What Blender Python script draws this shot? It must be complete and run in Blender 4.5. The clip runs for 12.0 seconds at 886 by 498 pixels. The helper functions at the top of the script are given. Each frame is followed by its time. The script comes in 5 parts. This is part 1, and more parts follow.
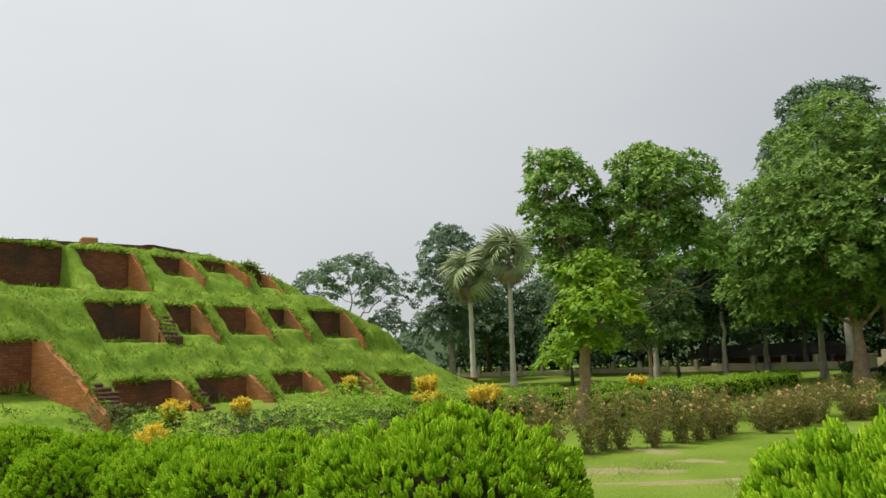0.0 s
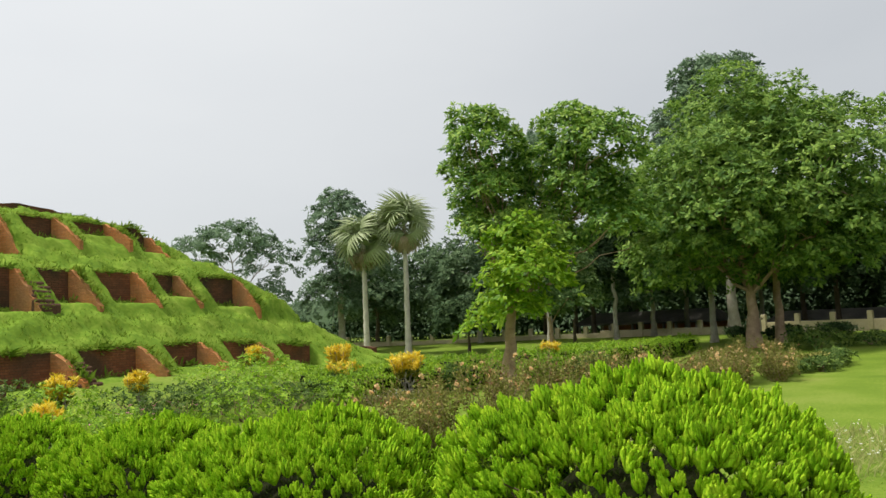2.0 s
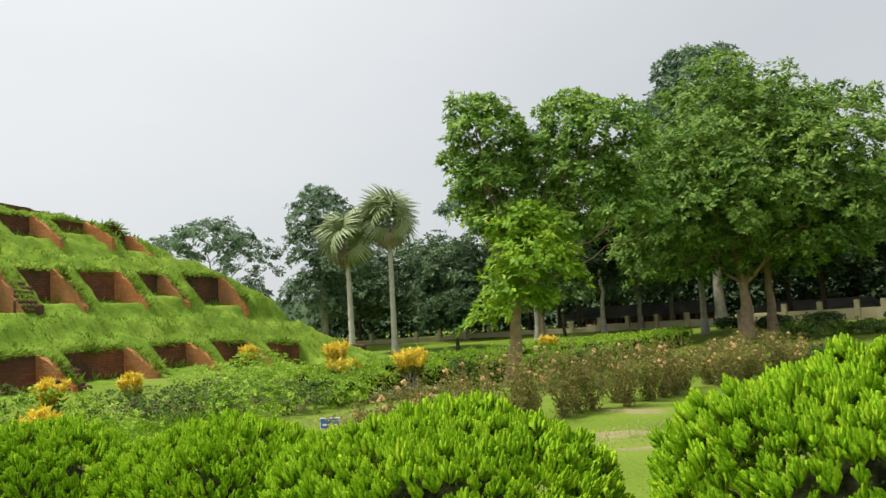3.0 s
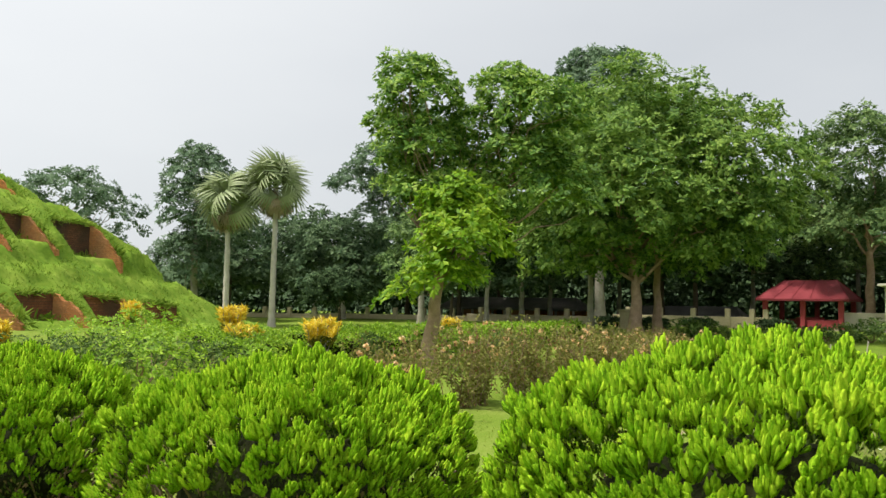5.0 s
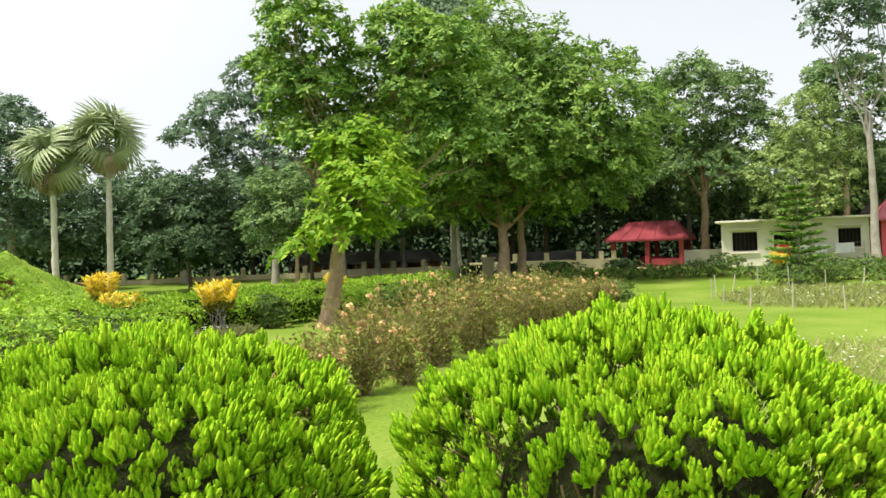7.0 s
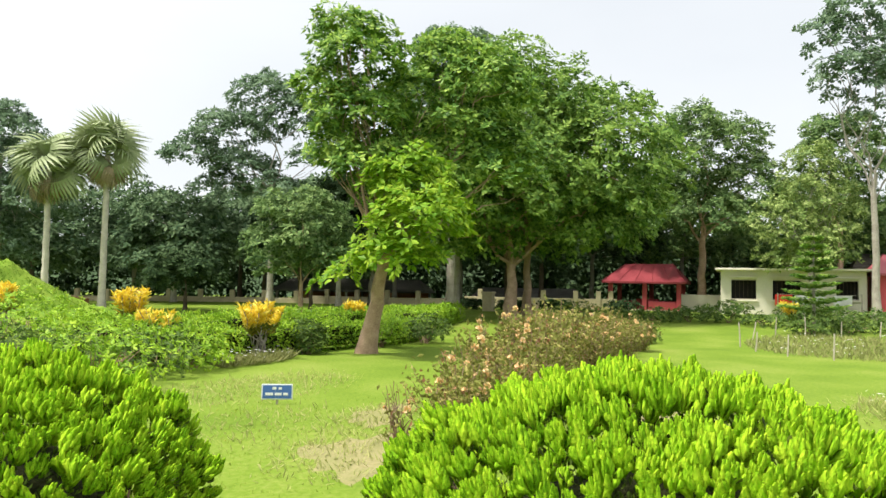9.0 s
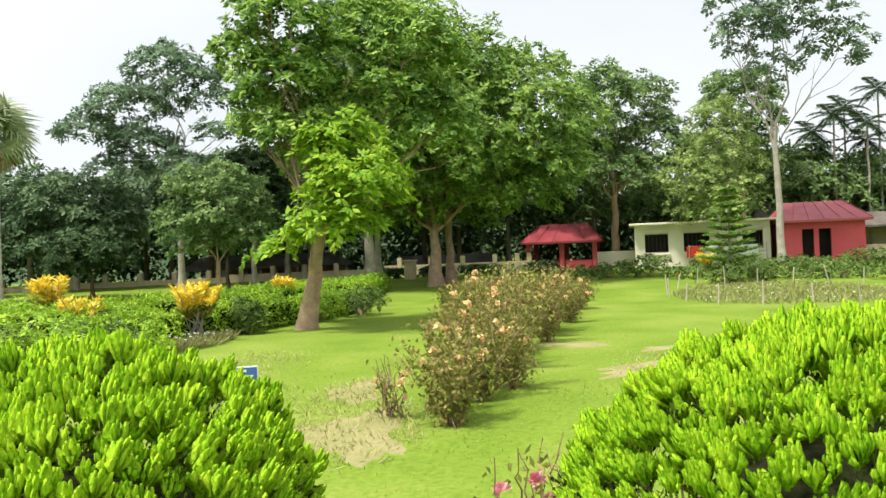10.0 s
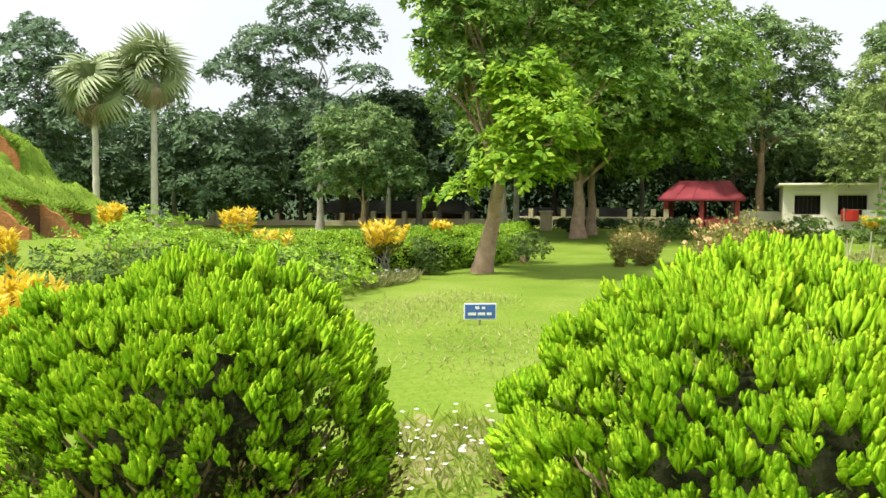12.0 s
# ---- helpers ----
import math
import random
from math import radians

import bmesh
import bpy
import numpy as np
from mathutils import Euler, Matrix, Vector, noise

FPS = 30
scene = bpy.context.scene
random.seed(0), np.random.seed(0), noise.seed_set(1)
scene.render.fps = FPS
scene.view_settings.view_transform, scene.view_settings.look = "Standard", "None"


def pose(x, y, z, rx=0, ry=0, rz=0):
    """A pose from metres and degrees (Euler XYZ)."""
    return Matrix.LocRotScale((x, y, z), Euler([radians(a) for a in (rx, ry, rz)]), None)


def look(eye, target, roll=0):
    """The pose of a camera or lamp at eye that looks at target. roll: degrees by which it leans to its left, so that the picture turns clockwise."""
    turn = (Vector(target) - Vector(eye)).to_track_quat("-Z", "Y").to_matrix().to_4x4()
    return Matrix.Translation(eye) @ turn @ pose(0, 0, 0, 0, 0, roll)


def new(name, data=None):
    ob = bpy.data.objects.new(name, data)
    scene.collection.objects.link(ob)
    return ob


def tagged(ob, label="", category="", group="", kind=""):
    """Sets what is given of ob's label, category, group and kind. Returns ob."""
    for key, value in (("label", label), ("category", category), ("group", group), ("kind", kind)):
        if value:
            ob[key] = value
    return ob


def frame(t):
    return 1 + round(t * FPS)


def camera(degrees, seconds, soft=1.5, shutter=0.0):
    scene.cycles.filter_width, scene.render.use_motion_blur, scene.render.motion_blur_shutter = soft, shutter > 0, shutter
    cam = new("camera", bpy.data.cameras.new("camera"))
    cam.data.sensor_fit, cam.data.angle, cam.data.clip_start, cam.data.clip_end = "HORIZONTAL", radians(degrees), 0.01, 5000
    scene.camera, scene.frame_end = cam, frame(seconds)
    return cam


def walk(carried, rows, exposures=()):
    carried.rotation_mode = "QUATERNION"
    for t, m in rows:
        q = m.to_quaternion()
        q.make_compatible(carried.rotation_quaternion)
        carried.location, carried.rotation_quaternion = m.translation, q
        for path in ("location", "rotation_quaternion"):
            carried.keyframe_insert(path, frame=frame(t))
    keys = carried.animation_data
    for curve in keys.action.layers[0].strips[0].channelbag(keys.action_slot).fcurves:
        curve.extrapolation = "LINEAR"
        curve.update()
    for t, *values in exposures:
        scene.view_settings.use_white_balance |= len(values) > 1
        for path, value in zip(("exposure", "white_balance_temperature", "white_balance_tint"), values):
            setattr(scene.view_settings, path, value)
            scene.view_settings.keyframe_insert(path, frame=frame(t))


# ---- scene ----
import itertools

cam = camera(57.67, 12.0)
PATH = [
    (0, (0.633, 0.311, 2.029), (1.714, 1.973, 2.292), -2.20),
    (0.5, (0.591, 0.826, 2.013), (1.770, 2.427, 2.234), -1.38),
    (1, (0.474, 1.296, 1.983), (1.691, 2.870, 2.194), -0.09),
    (1.5, (0.406, 1.809, 1.958), (1.699, 3.327, 2.106), -1.58),
    (2, (0.343, 2.368, 1.959), (1.683, 3.842, 2.138), -2.75),
    (2.5, (0.198, 2.902, 1.944), (1.612, 4.308, 2.089), -3.85),
    (2.7, (0.138, 3.117, 1.939), (1.539, 4.534, 2.111), -4.05),
    (4.3, (0.177, 4.859, 1.627), (1.625, 6.233, 1.747), -0.19),
    (4.5, (0.146, 5.078, 1.616), (1.628, 6.416, 1.736), 0.60),
    (5, (0.083, 5.599, 1.591), (1.706, 6.761, 1.723), 0.93),
    (5.5, (0.042, 6.187, 1.547), (1.791, 7.154, 1.616), 1.98),
    (6, (-0.057, 6.738, 1.532), (1.709, 7.676, 1.537), -0.35),
    (6.5, (-0.025, 7.334, 1.545), (1.785, 8.186, 1.571), 0.18),
    (7, (-0.040, 7.904, 1.551), (1.804, 8.678, 1.567), -1.97),
    (7.2, (-0.038, 8.128, 1.535), (1.830, 8.842, 1.548), -0.77),
    (8.8, (-0.351, 9.641, 1.566), (1.533, 10.306, 1.638), 0.40),
    (9, (-0.378, 9.842, 1.556), (1.498, 10.528, 1.651), 1.03),
    (9.5, (-0.362, 10.309, 1.504), (1.546, 10.906, 1.522), 0.51),
    (10, (-0.217, 10.752, 1.517), (1.730, 11.209, 1.534), -2.25),
    (10.5, (-0.308, 11.222, 1.486), (1.661, 11.574, 1.511), -2.56),
    (11, (-0.299, 11.700, 1.441), (1.650, 12.149, 1.442), 0.20),
    (11.5, (-0.388, 12.104, 1.438), (1.516, 12.715, 1.473), -0.28),
    (12, (-0.473, 12.514, 1.384), (1.401, 13.207, 1.288), 0.25),
]
walk(cam, [(t, look(eye, target, roll)) for t, eye, target, roll in PATH],
     exposures=[(0.0, -0.37), (1.5, -0.25), (2.7, -0.15), (4.4, -0.07), (5.1, 0.0), (5.5, 0.35), (8.8, 0.40), (12.0, 0.48)])

# ---- light: hazy sun behind thin cloud ----
SUN_ELEV, SUN_AZ = radians(65), math.atan2(-0.68, 0.73)  # azimuth from +y, clockwise
SUN_DIR = Vector((math.sin(SUN_AZ) * math.cos(SUN_ELEV), math.cos(SUN_AZ) * math.cos(SUN_ELEV), math.sin(SUN_ELEV)))
sun = new("sun", bpy.data.lights.new("sun", "SUN"))
sun.data.energy, sun.data.angle, sun.data.color = 4.8, radians(8), (1.0, 0.95, 0.86)
sun.matrix_world = look(SUN_DIR * 100, (0, 0, 0))


def make_world():
    w = bpy.data.worlds.new("sky")
    scene.world = w
    w.use_nodes = True
    nt = w.node_tree
    nt.nodes.clear()
    N, L = nt.nodes.new, nt.links.new
    out, bg = N("ShaderNodeOutputWorld"), N("ShaderNodeBackground")
    sky = N("ShaderNodeTexSky")
    sky.sky_type, sky.sun_disc, sky.sun_elevation, sky.sun_rotation = "NISHITA", False, SUN_ELEV, SUN_AZ
    dim = N("ShaderNodeVectorMath")
    dim.operation = "SCALE"
    dim.inputs["Scale"].default_value = 0.1
    L(sky.outputs[0], dim.inputs[0])
    tc, noi, ramp = N("ShaderNodeTexCoord"), N("ShaderNodeTexNoise"), N("ShaderNodeValToRGB")
    stretch = N("ShaderNodeMapping")
    stretch.inputs["Scale"].default_value = (1.0, 1.0, 2.6)
    L(tc.outputs["Generated"], stretch.inputs[0])
    L(stretch.outputs[0], noi.inputs["Vector"])
    noi.inputs["Scale"].default_value, noi.inputs["Detail"].default_value = 1.6, 5.0
    ramp.color_ramp.elements[0].position, ramp.color_ramp.elements[0].color = 0.3, (0.755, 0.785, 0.815, 1)
    ramp.color_ramp.elements[1].position, ramp.color_ramp.elements[1].color = 0.68, (0.845, 0.87, 0.885, 1)
    L(noi.outputs["Fac"], ramp.inputs[0])
    # brighter cloud round the sun
    dot = N("ShaderNodeVectorMath")
    dot.operation = "DOT_PRODUCT"
    dot.inputs[1].default_value = SUN_DIR
    L(tc.outputs["Generated"], dot.inputs[0])
    glow = N("ShaderNodeMapRange")
    glow.inputs["From Min"].default_value, glow.inputs["From Max"].default_value = 0.1, 0.95
    glow.inputs["To Min"].default_value, glow.inputs["To Max"].default_value = 0.0, 0.55
    L(dot.outputs["Value"], glow.inputs["Value"])
    add = N("ShaderNodeMix")
    add.data_type, add.blend_type = "RGBA", "ADD"
    L(glow.outputs[0], add.inputs["Factor"])
    L(ramp.outputs[0], add.inputs["A"])
    add.inputs["B"].default_value = (1, 0.98, 0.94, 1)
    mix = N("ShaderNodeMix")
    mix.data_type = "RGBA"
    mix.inputs["Factor"].default_value = 0.88
    L(dim.outputs[0], mix.inputs["A"])
    L(add.outputs["Result"], mix.inputs["B"])
    L(mix.outputs["Result"], bg.inputs["Color"])
    bg.inputs["Strength"].default_value = 0.95
    L(bg.outputs[0], out.inputs["Surface"])


make_world()


# ---- materials ----
def surface(name, dark, light, scale=3.0, rough=0.8, bump=0.3, fine=60.0, detail=6.0, spec=0.3, metallic=0.0, island=False, translucent=0.0, mid=None):
    """Two-scale mottled surface; island=True varies it leaf by leaf."""
    m = bpy.data.materials.new(name)
    m.use_nodes = True
    nt = m.node_tree
    N, L = nt.nodes.new, nt.links.new
    b = nt.nodes["Principled BSDF"]
    out = nt.nodes["Material Output"]
    b.inputs["Roughness"].default_value, b.inputs["Metallic"].default_value = rough, metallic
    b.inputs["Specular IOR Level"].default_value = spec
    tc = N("ShaderNodeTexCoord")
    big, small = N("ShaderNodeTexNoise"), N("ShaderNodeTexNoise")
    big.inputs["Scale"].default_value, big.inputs["Detail"].default_value = scale, detail
    small.inputs["Scale"].default_value, small.inputs["Detail"].default_value = fine, 3.0
    L(tc.outputs["Object"], big.inputs["Vector"])
    L(tc.outputs["Object"], small.inputs["Vector"])
    f = N("ShaderNodeMath")
    f.operation = "MULTIPLY_ADD"
    f.inputs[1].default_value = 0.45
    if island:
        g = N("ShaderNodeNewGeometry")
        L(g.outputs["Random Per Island"], f.inputs[0])
    else:
        L(small.outputs["Fac"], f.inputs[0])
    half = N("ShaderNodeMath")
    half.operation = "MULTIPLY"
    half.inputs[1].default_value = 0.6
    L(big.outputs["Fac"], half.inputs[0])
    L(half.outputs[0], f.inputs[2])
    ramp = N("ShaderNodeValToRGB")
    e = ramp.color_ramp.elements
    e[0].position, e[0].color = 0.28, (*dark, 1)
    e[1].position, e[1].color = 0.76, (*light, 1)
    if mid:
        k = e.new(0.52)
        k.color = (*mid, 1)
    L(f.outputs[0], ramp.inputs[0])
    L(ramp.outputs[0], b.inputs["Base Color"])
    if bump and not island:
        bp = N("ShaderNodeBump")
        bp.inputs["Strength"].default_value, bp.inputs["Distance"].default_value = bump, 0.02
        L(small.outputs["Fac"], bp.inputs["Height"])
        L(bp.outputs[0], b.inputs["Normal"])
    if translucent:
        tr, mx = N("ShaderNodeBsdfTranslucent"), N("ShaderNodeMixShader")
        mx.inputs[0].default_value = translucent
        L(ramp.outputs[0], tr.inputs["Color"])
        L(b.outputs[0], mx.inputs[1])
        L(tr.outputs[0], mx.inputs[2])
        L(mx.outputs[0], out.inputs["Surface"])
    return m


def brick_material(name, c1, c2, mortar, moss, value=1.5):
    m = bpy.data.materials.new(name)
    m.use_nodes = True
    nt = m.node_tree
    N, L = nt.nodes.new, nt.links.new
    b = nt.nodes["Principled BSDF"]
    b.inputs["Roughness"].default_value = 0.92
    b.inputs["Specular IOR Level"].default_value = 0.15
    uv = N("ShaderNodeUVMap")
    br = N("ShaderNodeTexBrick")
    br.inputs["Scale"].default_value = 1.0
    br.inputs["Brick Width"].default_value, br.inputs["Row Height"].default_value = 0.26, 0.075
    br.inputs["Mortar Size"].default_value, br.inputs["Bias"].default_value = 0.007, -0.1
    for k, c in (("Color1", c1), ("Color2", c2), ("Mortar", mortar)):
        br.inputs[k].default_value = (*c, 1)
    L(uv.outputs[0], br.inputs["Vector"])
    tc, n1, n2 = N("ShaderNodeTexCoord"), N("ShaderNodeTexNoise"), N("ShaderNodeTexNoise")
    n1.inputs["Scale"].default_value, n1.inputs["Detail"].default_value = 0.9, 7.0
    n2.inputs["Scale"].default_value, n2.inputs["Detail"].default_value = 14.0, 5.0
    L(tc.outputs["Object"], n1.inputs["Vector"])
    L(tc.outputs["Object"], n2.inputs["Vector"])
    r = N("ShaderNodeValToRGB")
    r.color_ramp.elements[0].position, r.color_ramp.elements[0].color = 0.42, (0, 0, 0, 1)
    r.color_ramp.elements[1].position, r.color_ramp.elements[1].color = 0.66, (1, 1, 1, 1)
    L(n1.outputs["Fac"], r.inputs[0])
    mx = N("ShaderNodeMix")
    mx.data_type = "RGBA"
    L(r.outputs[0], mx.inputs["Factor"])
    L(br.outputs["Color"], mx.inputs["A"])
    mx.inputs["B"].default_value = (*moss, 1)
    m2 = N("ShaderNodeMix")
    m2.data_type, m2.blend_type = "RGBA", "MULTIPLY"
    m2.inputs["Factor"].default_value = 0.6
    L(mx.outputs["Result"], m2.inputs["A"])
    L(n2.outputs["Color"], m2.inputs["B"])
    hue = N("ShaderNodeHueSaturation")
    hue.inputs["Value"].default_value, hue.inputs["Saturation"].default_value = value, 1.1
    r2 = N("ShaderNodeRGBToBW")
    L(n2.outputs["Color"], r2.inputs[0])
    L(r2.outputs[0], m2.inputs["B"])
    L(m2.outputs["Result"], hue.inputs["Color"])
    L(hue.outputs[0], b.inputs["Base Color"])
    bp = N("ShaderNodeBump")
    bp.inputs["Strength"].default_value, bp.inputs["Distance"].default_value = 0.8, 0.03
    ad = N("ShaderNodeMath")
    ad.operation = "SUBTRACT"
    L(n2.outputs["Fac"], ad.inputs[0])
    L(br.outputs["Fac"], ad.inputs[1])
    L(ad.outputs[0], bp.inputs["Height"])
    L(bp.outputs[0], b.inputs["Normal"])
    return m


LAWN = surface("lawn", (0.08, 0.142, 0.013), (0.232, 0.272, 0.06), scale=0.55, fine=16.0, rough=0.9, bump=0.9, spec=0.08, mid=(0.142, 0.215, 0.024))
MOUND_GRASS = surface("mound_grass", (0.085, 0.165, 0.018), (0.27, 0.36, 0.055), scale=1.1, fine=7.0, rough=0.95, bump=1.0, spec=0.08, mid=(0.155, 0.255, 0.026))
BLADES = surface("grass_blades", (0.17, 0.26, 0.025), (0.37, 0.44, 0.085), scale=0.4, island=True, translucent=0.5, spec=0.08)
MOUND_BLADES = surface("mound_blades", (0.10, 0.195, 0.016), (0.31, 0.41, 0.06), scale=0.9, island=True, translucent=0.3, spec=0.08)
SOIL = surface("bare_soil", (0.16, 0.175, 0.05), (0.33, 0.275, 0.15), scale=2.2, fine=22, rough=0.95, bump=0.6, mid=(0.235, 0.22, 0.09))
STRAW = surface("dry_grass_blade", (0.26, 0.31, 0.08), (0.48, 0.47, 0.2), scale=0.8, island=True, translucent=0.4, spec=0.05)
def feathery(name, dark, mid, light):
    """Fine upright feathering over small tufts, each tuft a little different."""
    m = bpy.data.materials.new(name)
    m.use_nodes = True
    nt = m.node_tree
    N, L = nt.nodes.new, nt.links.new
    b, out = nt.nodes["Principled BSDF"], nt.nodes["Material Output"]
    b.inputs["Roughness"].default_value, b.inputs["Specular IOR Level"].default_value = 0.8, 0.06
    tc, mp, fine, wide, geo = N("ShaderNodeTexCoord"), N("ShaderNodeMapping"), N("ShaderNodeTexNoise"), N("ShaderNodeTexNoise"), N("ShaderNodeNewGeometry")
    mp.inputs["Scale"].default_value = (150, 150, 60)
    L(tc.outputs["Object"], mp.inputs[0])
    L(mp.outputs[0], fine.inputs["Vector"])
    fine.inputs["Scale"].default_value, fine.inputs["Detail"].default_value = 1.0, 4.0
    L(tc.outputs["Object"], wide.inputs["Vector"])
    wide.inputs["Scale"].default_value = 3.0
    a, c, d = N("ShaderNodeMath"), N("ShaderNodeMath"), N("ShaderNodeMath")
    a.operation = c.operation = "MULTIPLY_ADD"
    d.operation = "MULTIPLY"
    L(geo.outputs["Random Per Island"], d.inputs[0])
    d.inputs[1].default_value = 0.22
    L(fine.outputs["Fac"], a.inputs[0])
    a.inputs[1].default_value = 0.75
    L(d.outputs[0], a.inputs[2])
    L(wide.outputs["Fac"], c.inputs[0])
    c.inputs[1].default_value = 0.28
    L(a.outputs[0], c.inputs[2])
    ramp = N("ShaderNodeValToRGB")
    e = ramp.color_ramp.elements
    e[0].position, e[0].color = 0.38, (*dark, 1)
    e[1].position, e[1].color = 0.8, (*light, 1)
    e.new(0.58).color = (*mid, 1)
    L(c.outputs[0], ramp.inputs[0])
    L(ramp.outputs[0], b.inputs["Base Color"])
    bp = N("ShaderNodeBump")
    bp.inputs["Strength"].default_value, bp.inputs["Distance"].default_value = 0.9, 0.012
    L(fine.outputs["Fac"], bp.inputs["Height"])
    L(bp.outputs[0], b.inputs["Normal"])
    tr, mx = N("ShaderNodeBsdfTranslucent"), N("ShaderNodeMixShader")
    mx.inputs[0].default_value = 0.16
    L(ramp.outputs[0], tr.inputs["Color"])
    L(b.outputs[0], mx.inputs[1])
    L(tr.outputs[0], mx.inputs[2])
    L(mx.outputs[0], out.inputs["Surface"])
    return m


THUJA = feathery("thuja_spray", (0.12, 0.29, 0.01), (0.34, 0.62, 0.022), (0.58, 0.8, 0.042))
# much darker thuja green: the shade between tufts is put into the colour
THUJA_SHADED = surface("thuja_inner_shaded", (0.03, 0.05, 0.008), (0.12, 0.17, 0.02), scale=4.0, island=True, translucent=0.15, spec=0.1, mid=(0.06, 0.10, 0.012))
THUJA_DRY = surface("thuja_dry", (0.055, 0.045, 0.018), (0.27, 0.2, 0.08), scale=4.0, island=True, translucent=0.15, spec=0.1, mid=(0.13, 0.1, 0.038))
TWIG = surface("twig_bark", (0.16, 0.10, 0.06), (0.42, 0.3, 0.2), scale=8, fine=60)
# near-black filler: the shade inside bushes and hedges is in its colour
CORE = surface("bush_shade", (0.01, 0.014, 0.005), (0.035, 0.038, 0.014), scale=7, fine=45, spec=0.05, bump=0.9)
LEAF_LIGHT = surface("leaf_light", (0.06, 0.145, 0.025), (0.4, 0.54, 0.1), scale=0.7, island=True, translucent=0.32, rough=0.5, spec=0.2, mid=(0.165, 0.31, 0.05))
LEAF_BRIGHT = surface("leaf_bright", (0.11, 0.25, 0.014), (0.38, 0.52, 0.04), scale=0.6, island=True, translucent=0.36, rough=0.5, spec=0.2, mid=(0.22, 0.39, 0.02))
LEAF_MID = surface("leaf_mid", (0.06, 0.135, 0.026), (0.33, 0.46, 0.095), scale=0.5, island=True, translucent=0.33, rough=0.55, spec=0.15, mid=(0.165, 0.285, 0.052))
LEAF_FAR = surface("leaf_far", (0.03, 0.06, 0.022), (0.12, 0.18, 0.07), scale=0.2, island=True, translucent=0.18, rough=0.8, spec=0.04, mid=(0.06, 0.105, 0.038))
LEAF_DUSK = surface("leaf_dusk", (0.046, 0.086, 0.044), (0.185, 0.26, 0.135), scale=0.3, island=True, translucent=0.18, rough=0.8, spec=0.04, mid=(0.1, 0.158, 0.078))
# dark leaf green, lowered further to carry the shade under the woodland canopy
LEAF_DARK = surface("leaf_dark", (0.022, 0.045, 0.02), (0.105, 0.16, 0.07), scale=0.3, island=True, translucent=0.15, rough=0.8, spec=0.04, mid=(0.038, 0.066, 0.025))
SHRUB_LEAF = surface("shrub_leaf", (0.045, 0.1, 0.016), (0.2, 0.29, 0.055), scale=0.9, island=True, translucent=0.25, rough=0.6, spec=0.1, mid=(0.095, 0.15, 0.04))
THATCH = surface("grey_thatch", (0.06, 0.052, 0.042), (0.17, 0.15, 0.125), scale=2.0, fine=40, rough=0.95, bump=0.8)
ROOF_PINK = surface("faded_red_roof", (0.27, 0.05, 0.065), (0.46, 0.13, 0.15), scale=1.2, fine=20, rough=0.5, bump=0.3)
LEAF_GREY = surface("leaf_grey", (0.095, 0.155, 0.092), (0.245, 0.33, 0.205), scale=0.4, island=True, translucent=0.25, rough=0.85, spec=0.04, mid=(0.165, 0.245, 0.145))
LEAF_PALE = surface("leaf_pale", (0.11, 0.185, 0.04), (0.46, 0.54, 0.19), scale=0.5, island=True, translucent=0.34, rough=0.5, spec=0.2, mid=(0.23, 0.33, 0.085))
LEAF_SOFT = surface("leaf_soft", (0.06, 0.12, 0.04), (0.28, 0.38, 0.14), scale=0.4, island=True, translucent=0.28, rough=0.7, spec=0.08, mid=(0.14, 0.225, 0.075))
HEDGE = surface("hedge_leaf", (0.12, 0.235, 0.016), (0.42, 0.58, 0.045), scale=0.8, island=True, translucent=0.3, rough=0.5, spec=0.2, mid=(0.235, 0.415, 0.026))
PALM_LEAF = surface("palm_leaf", (0.12, 0.17, 0.07), (0.5, 0.54, 0.31), scale=1.0, island=True, translucent=0.2, rough=0.5, spec=0.25, mid=(0.27, 0.33, 0.16))
PALM_DEAD = surface("palm_dead_leaf", (0.22, 0.15, 0.09), (0.55, 0.46, 0.3), scale=1.0, island=True, translucent=0.25, rough=0.8)
CROTON = surface("croton_leaf", (0.6, 0.42, 0.02), (0.92, 0.8, 0.16), scale=2, island=True, translucent=0.35, rough=0.4, mid=(0.85, 0.65, 0.05))
CROTON_GREEN = surface("croton_low_leaf", (0.08, 0.12, 0.015), (0.35, 0.3, 0.03), scale=2, island=True, translucent=0.25)
ROSE_LEAF = surface("rose_leaf", (0.14, 0.135, 0.03), (0.44, 0.38, 0.13), scale=1.5, island=True, translucent=0.3, spec=0.15, mid=(0.22, 0.25, 0.055))
ROSE_RED = surface("rose_shoot", (0.2, 0.09, 0.04), (0.42, 0.24, 0.12), scale=1.5, island=True, translucent=0.3)
BLOOM = surface("rose_bloom", (0.85, 0.5, 0.24), (0.94, 0.84, 0.56), scale=3, island=True, translucent=0.2, mid=(0.92, 0.68, 0.4))
PINK = surface("pink_bloom", (0.6, 0.15, 0.25), (0.85, 0.4, 0.5), scale=3, island=True, translucent=0.2)
WHITE = surface("white_petal", (0.7, 0.7, 0.66), (0.88, 0.87, 0.84), scale=3, island=True, translucent=0.2)
GREY_PLANT = surface("grey_bed_plant", (0.13, 0.155, 0.04), (0.38, 0.37, 0.15), scale=1.5, island=True, translucent=0.25)
BARK = surface("bark_brown", (0.2, 0.135, 0.09), (0.56, 0.41, 0.29), scale=4, fine=35, rough=0.95, bump=1.0, mid=(0.38, 0.26, 0.18))
BARK_PALE = surface("bark_pale", (0.2, 0.175, 0.14), (0.5, 0.46, 0.39), scale=3, fine=30, rough=0.9, bump=0.8)
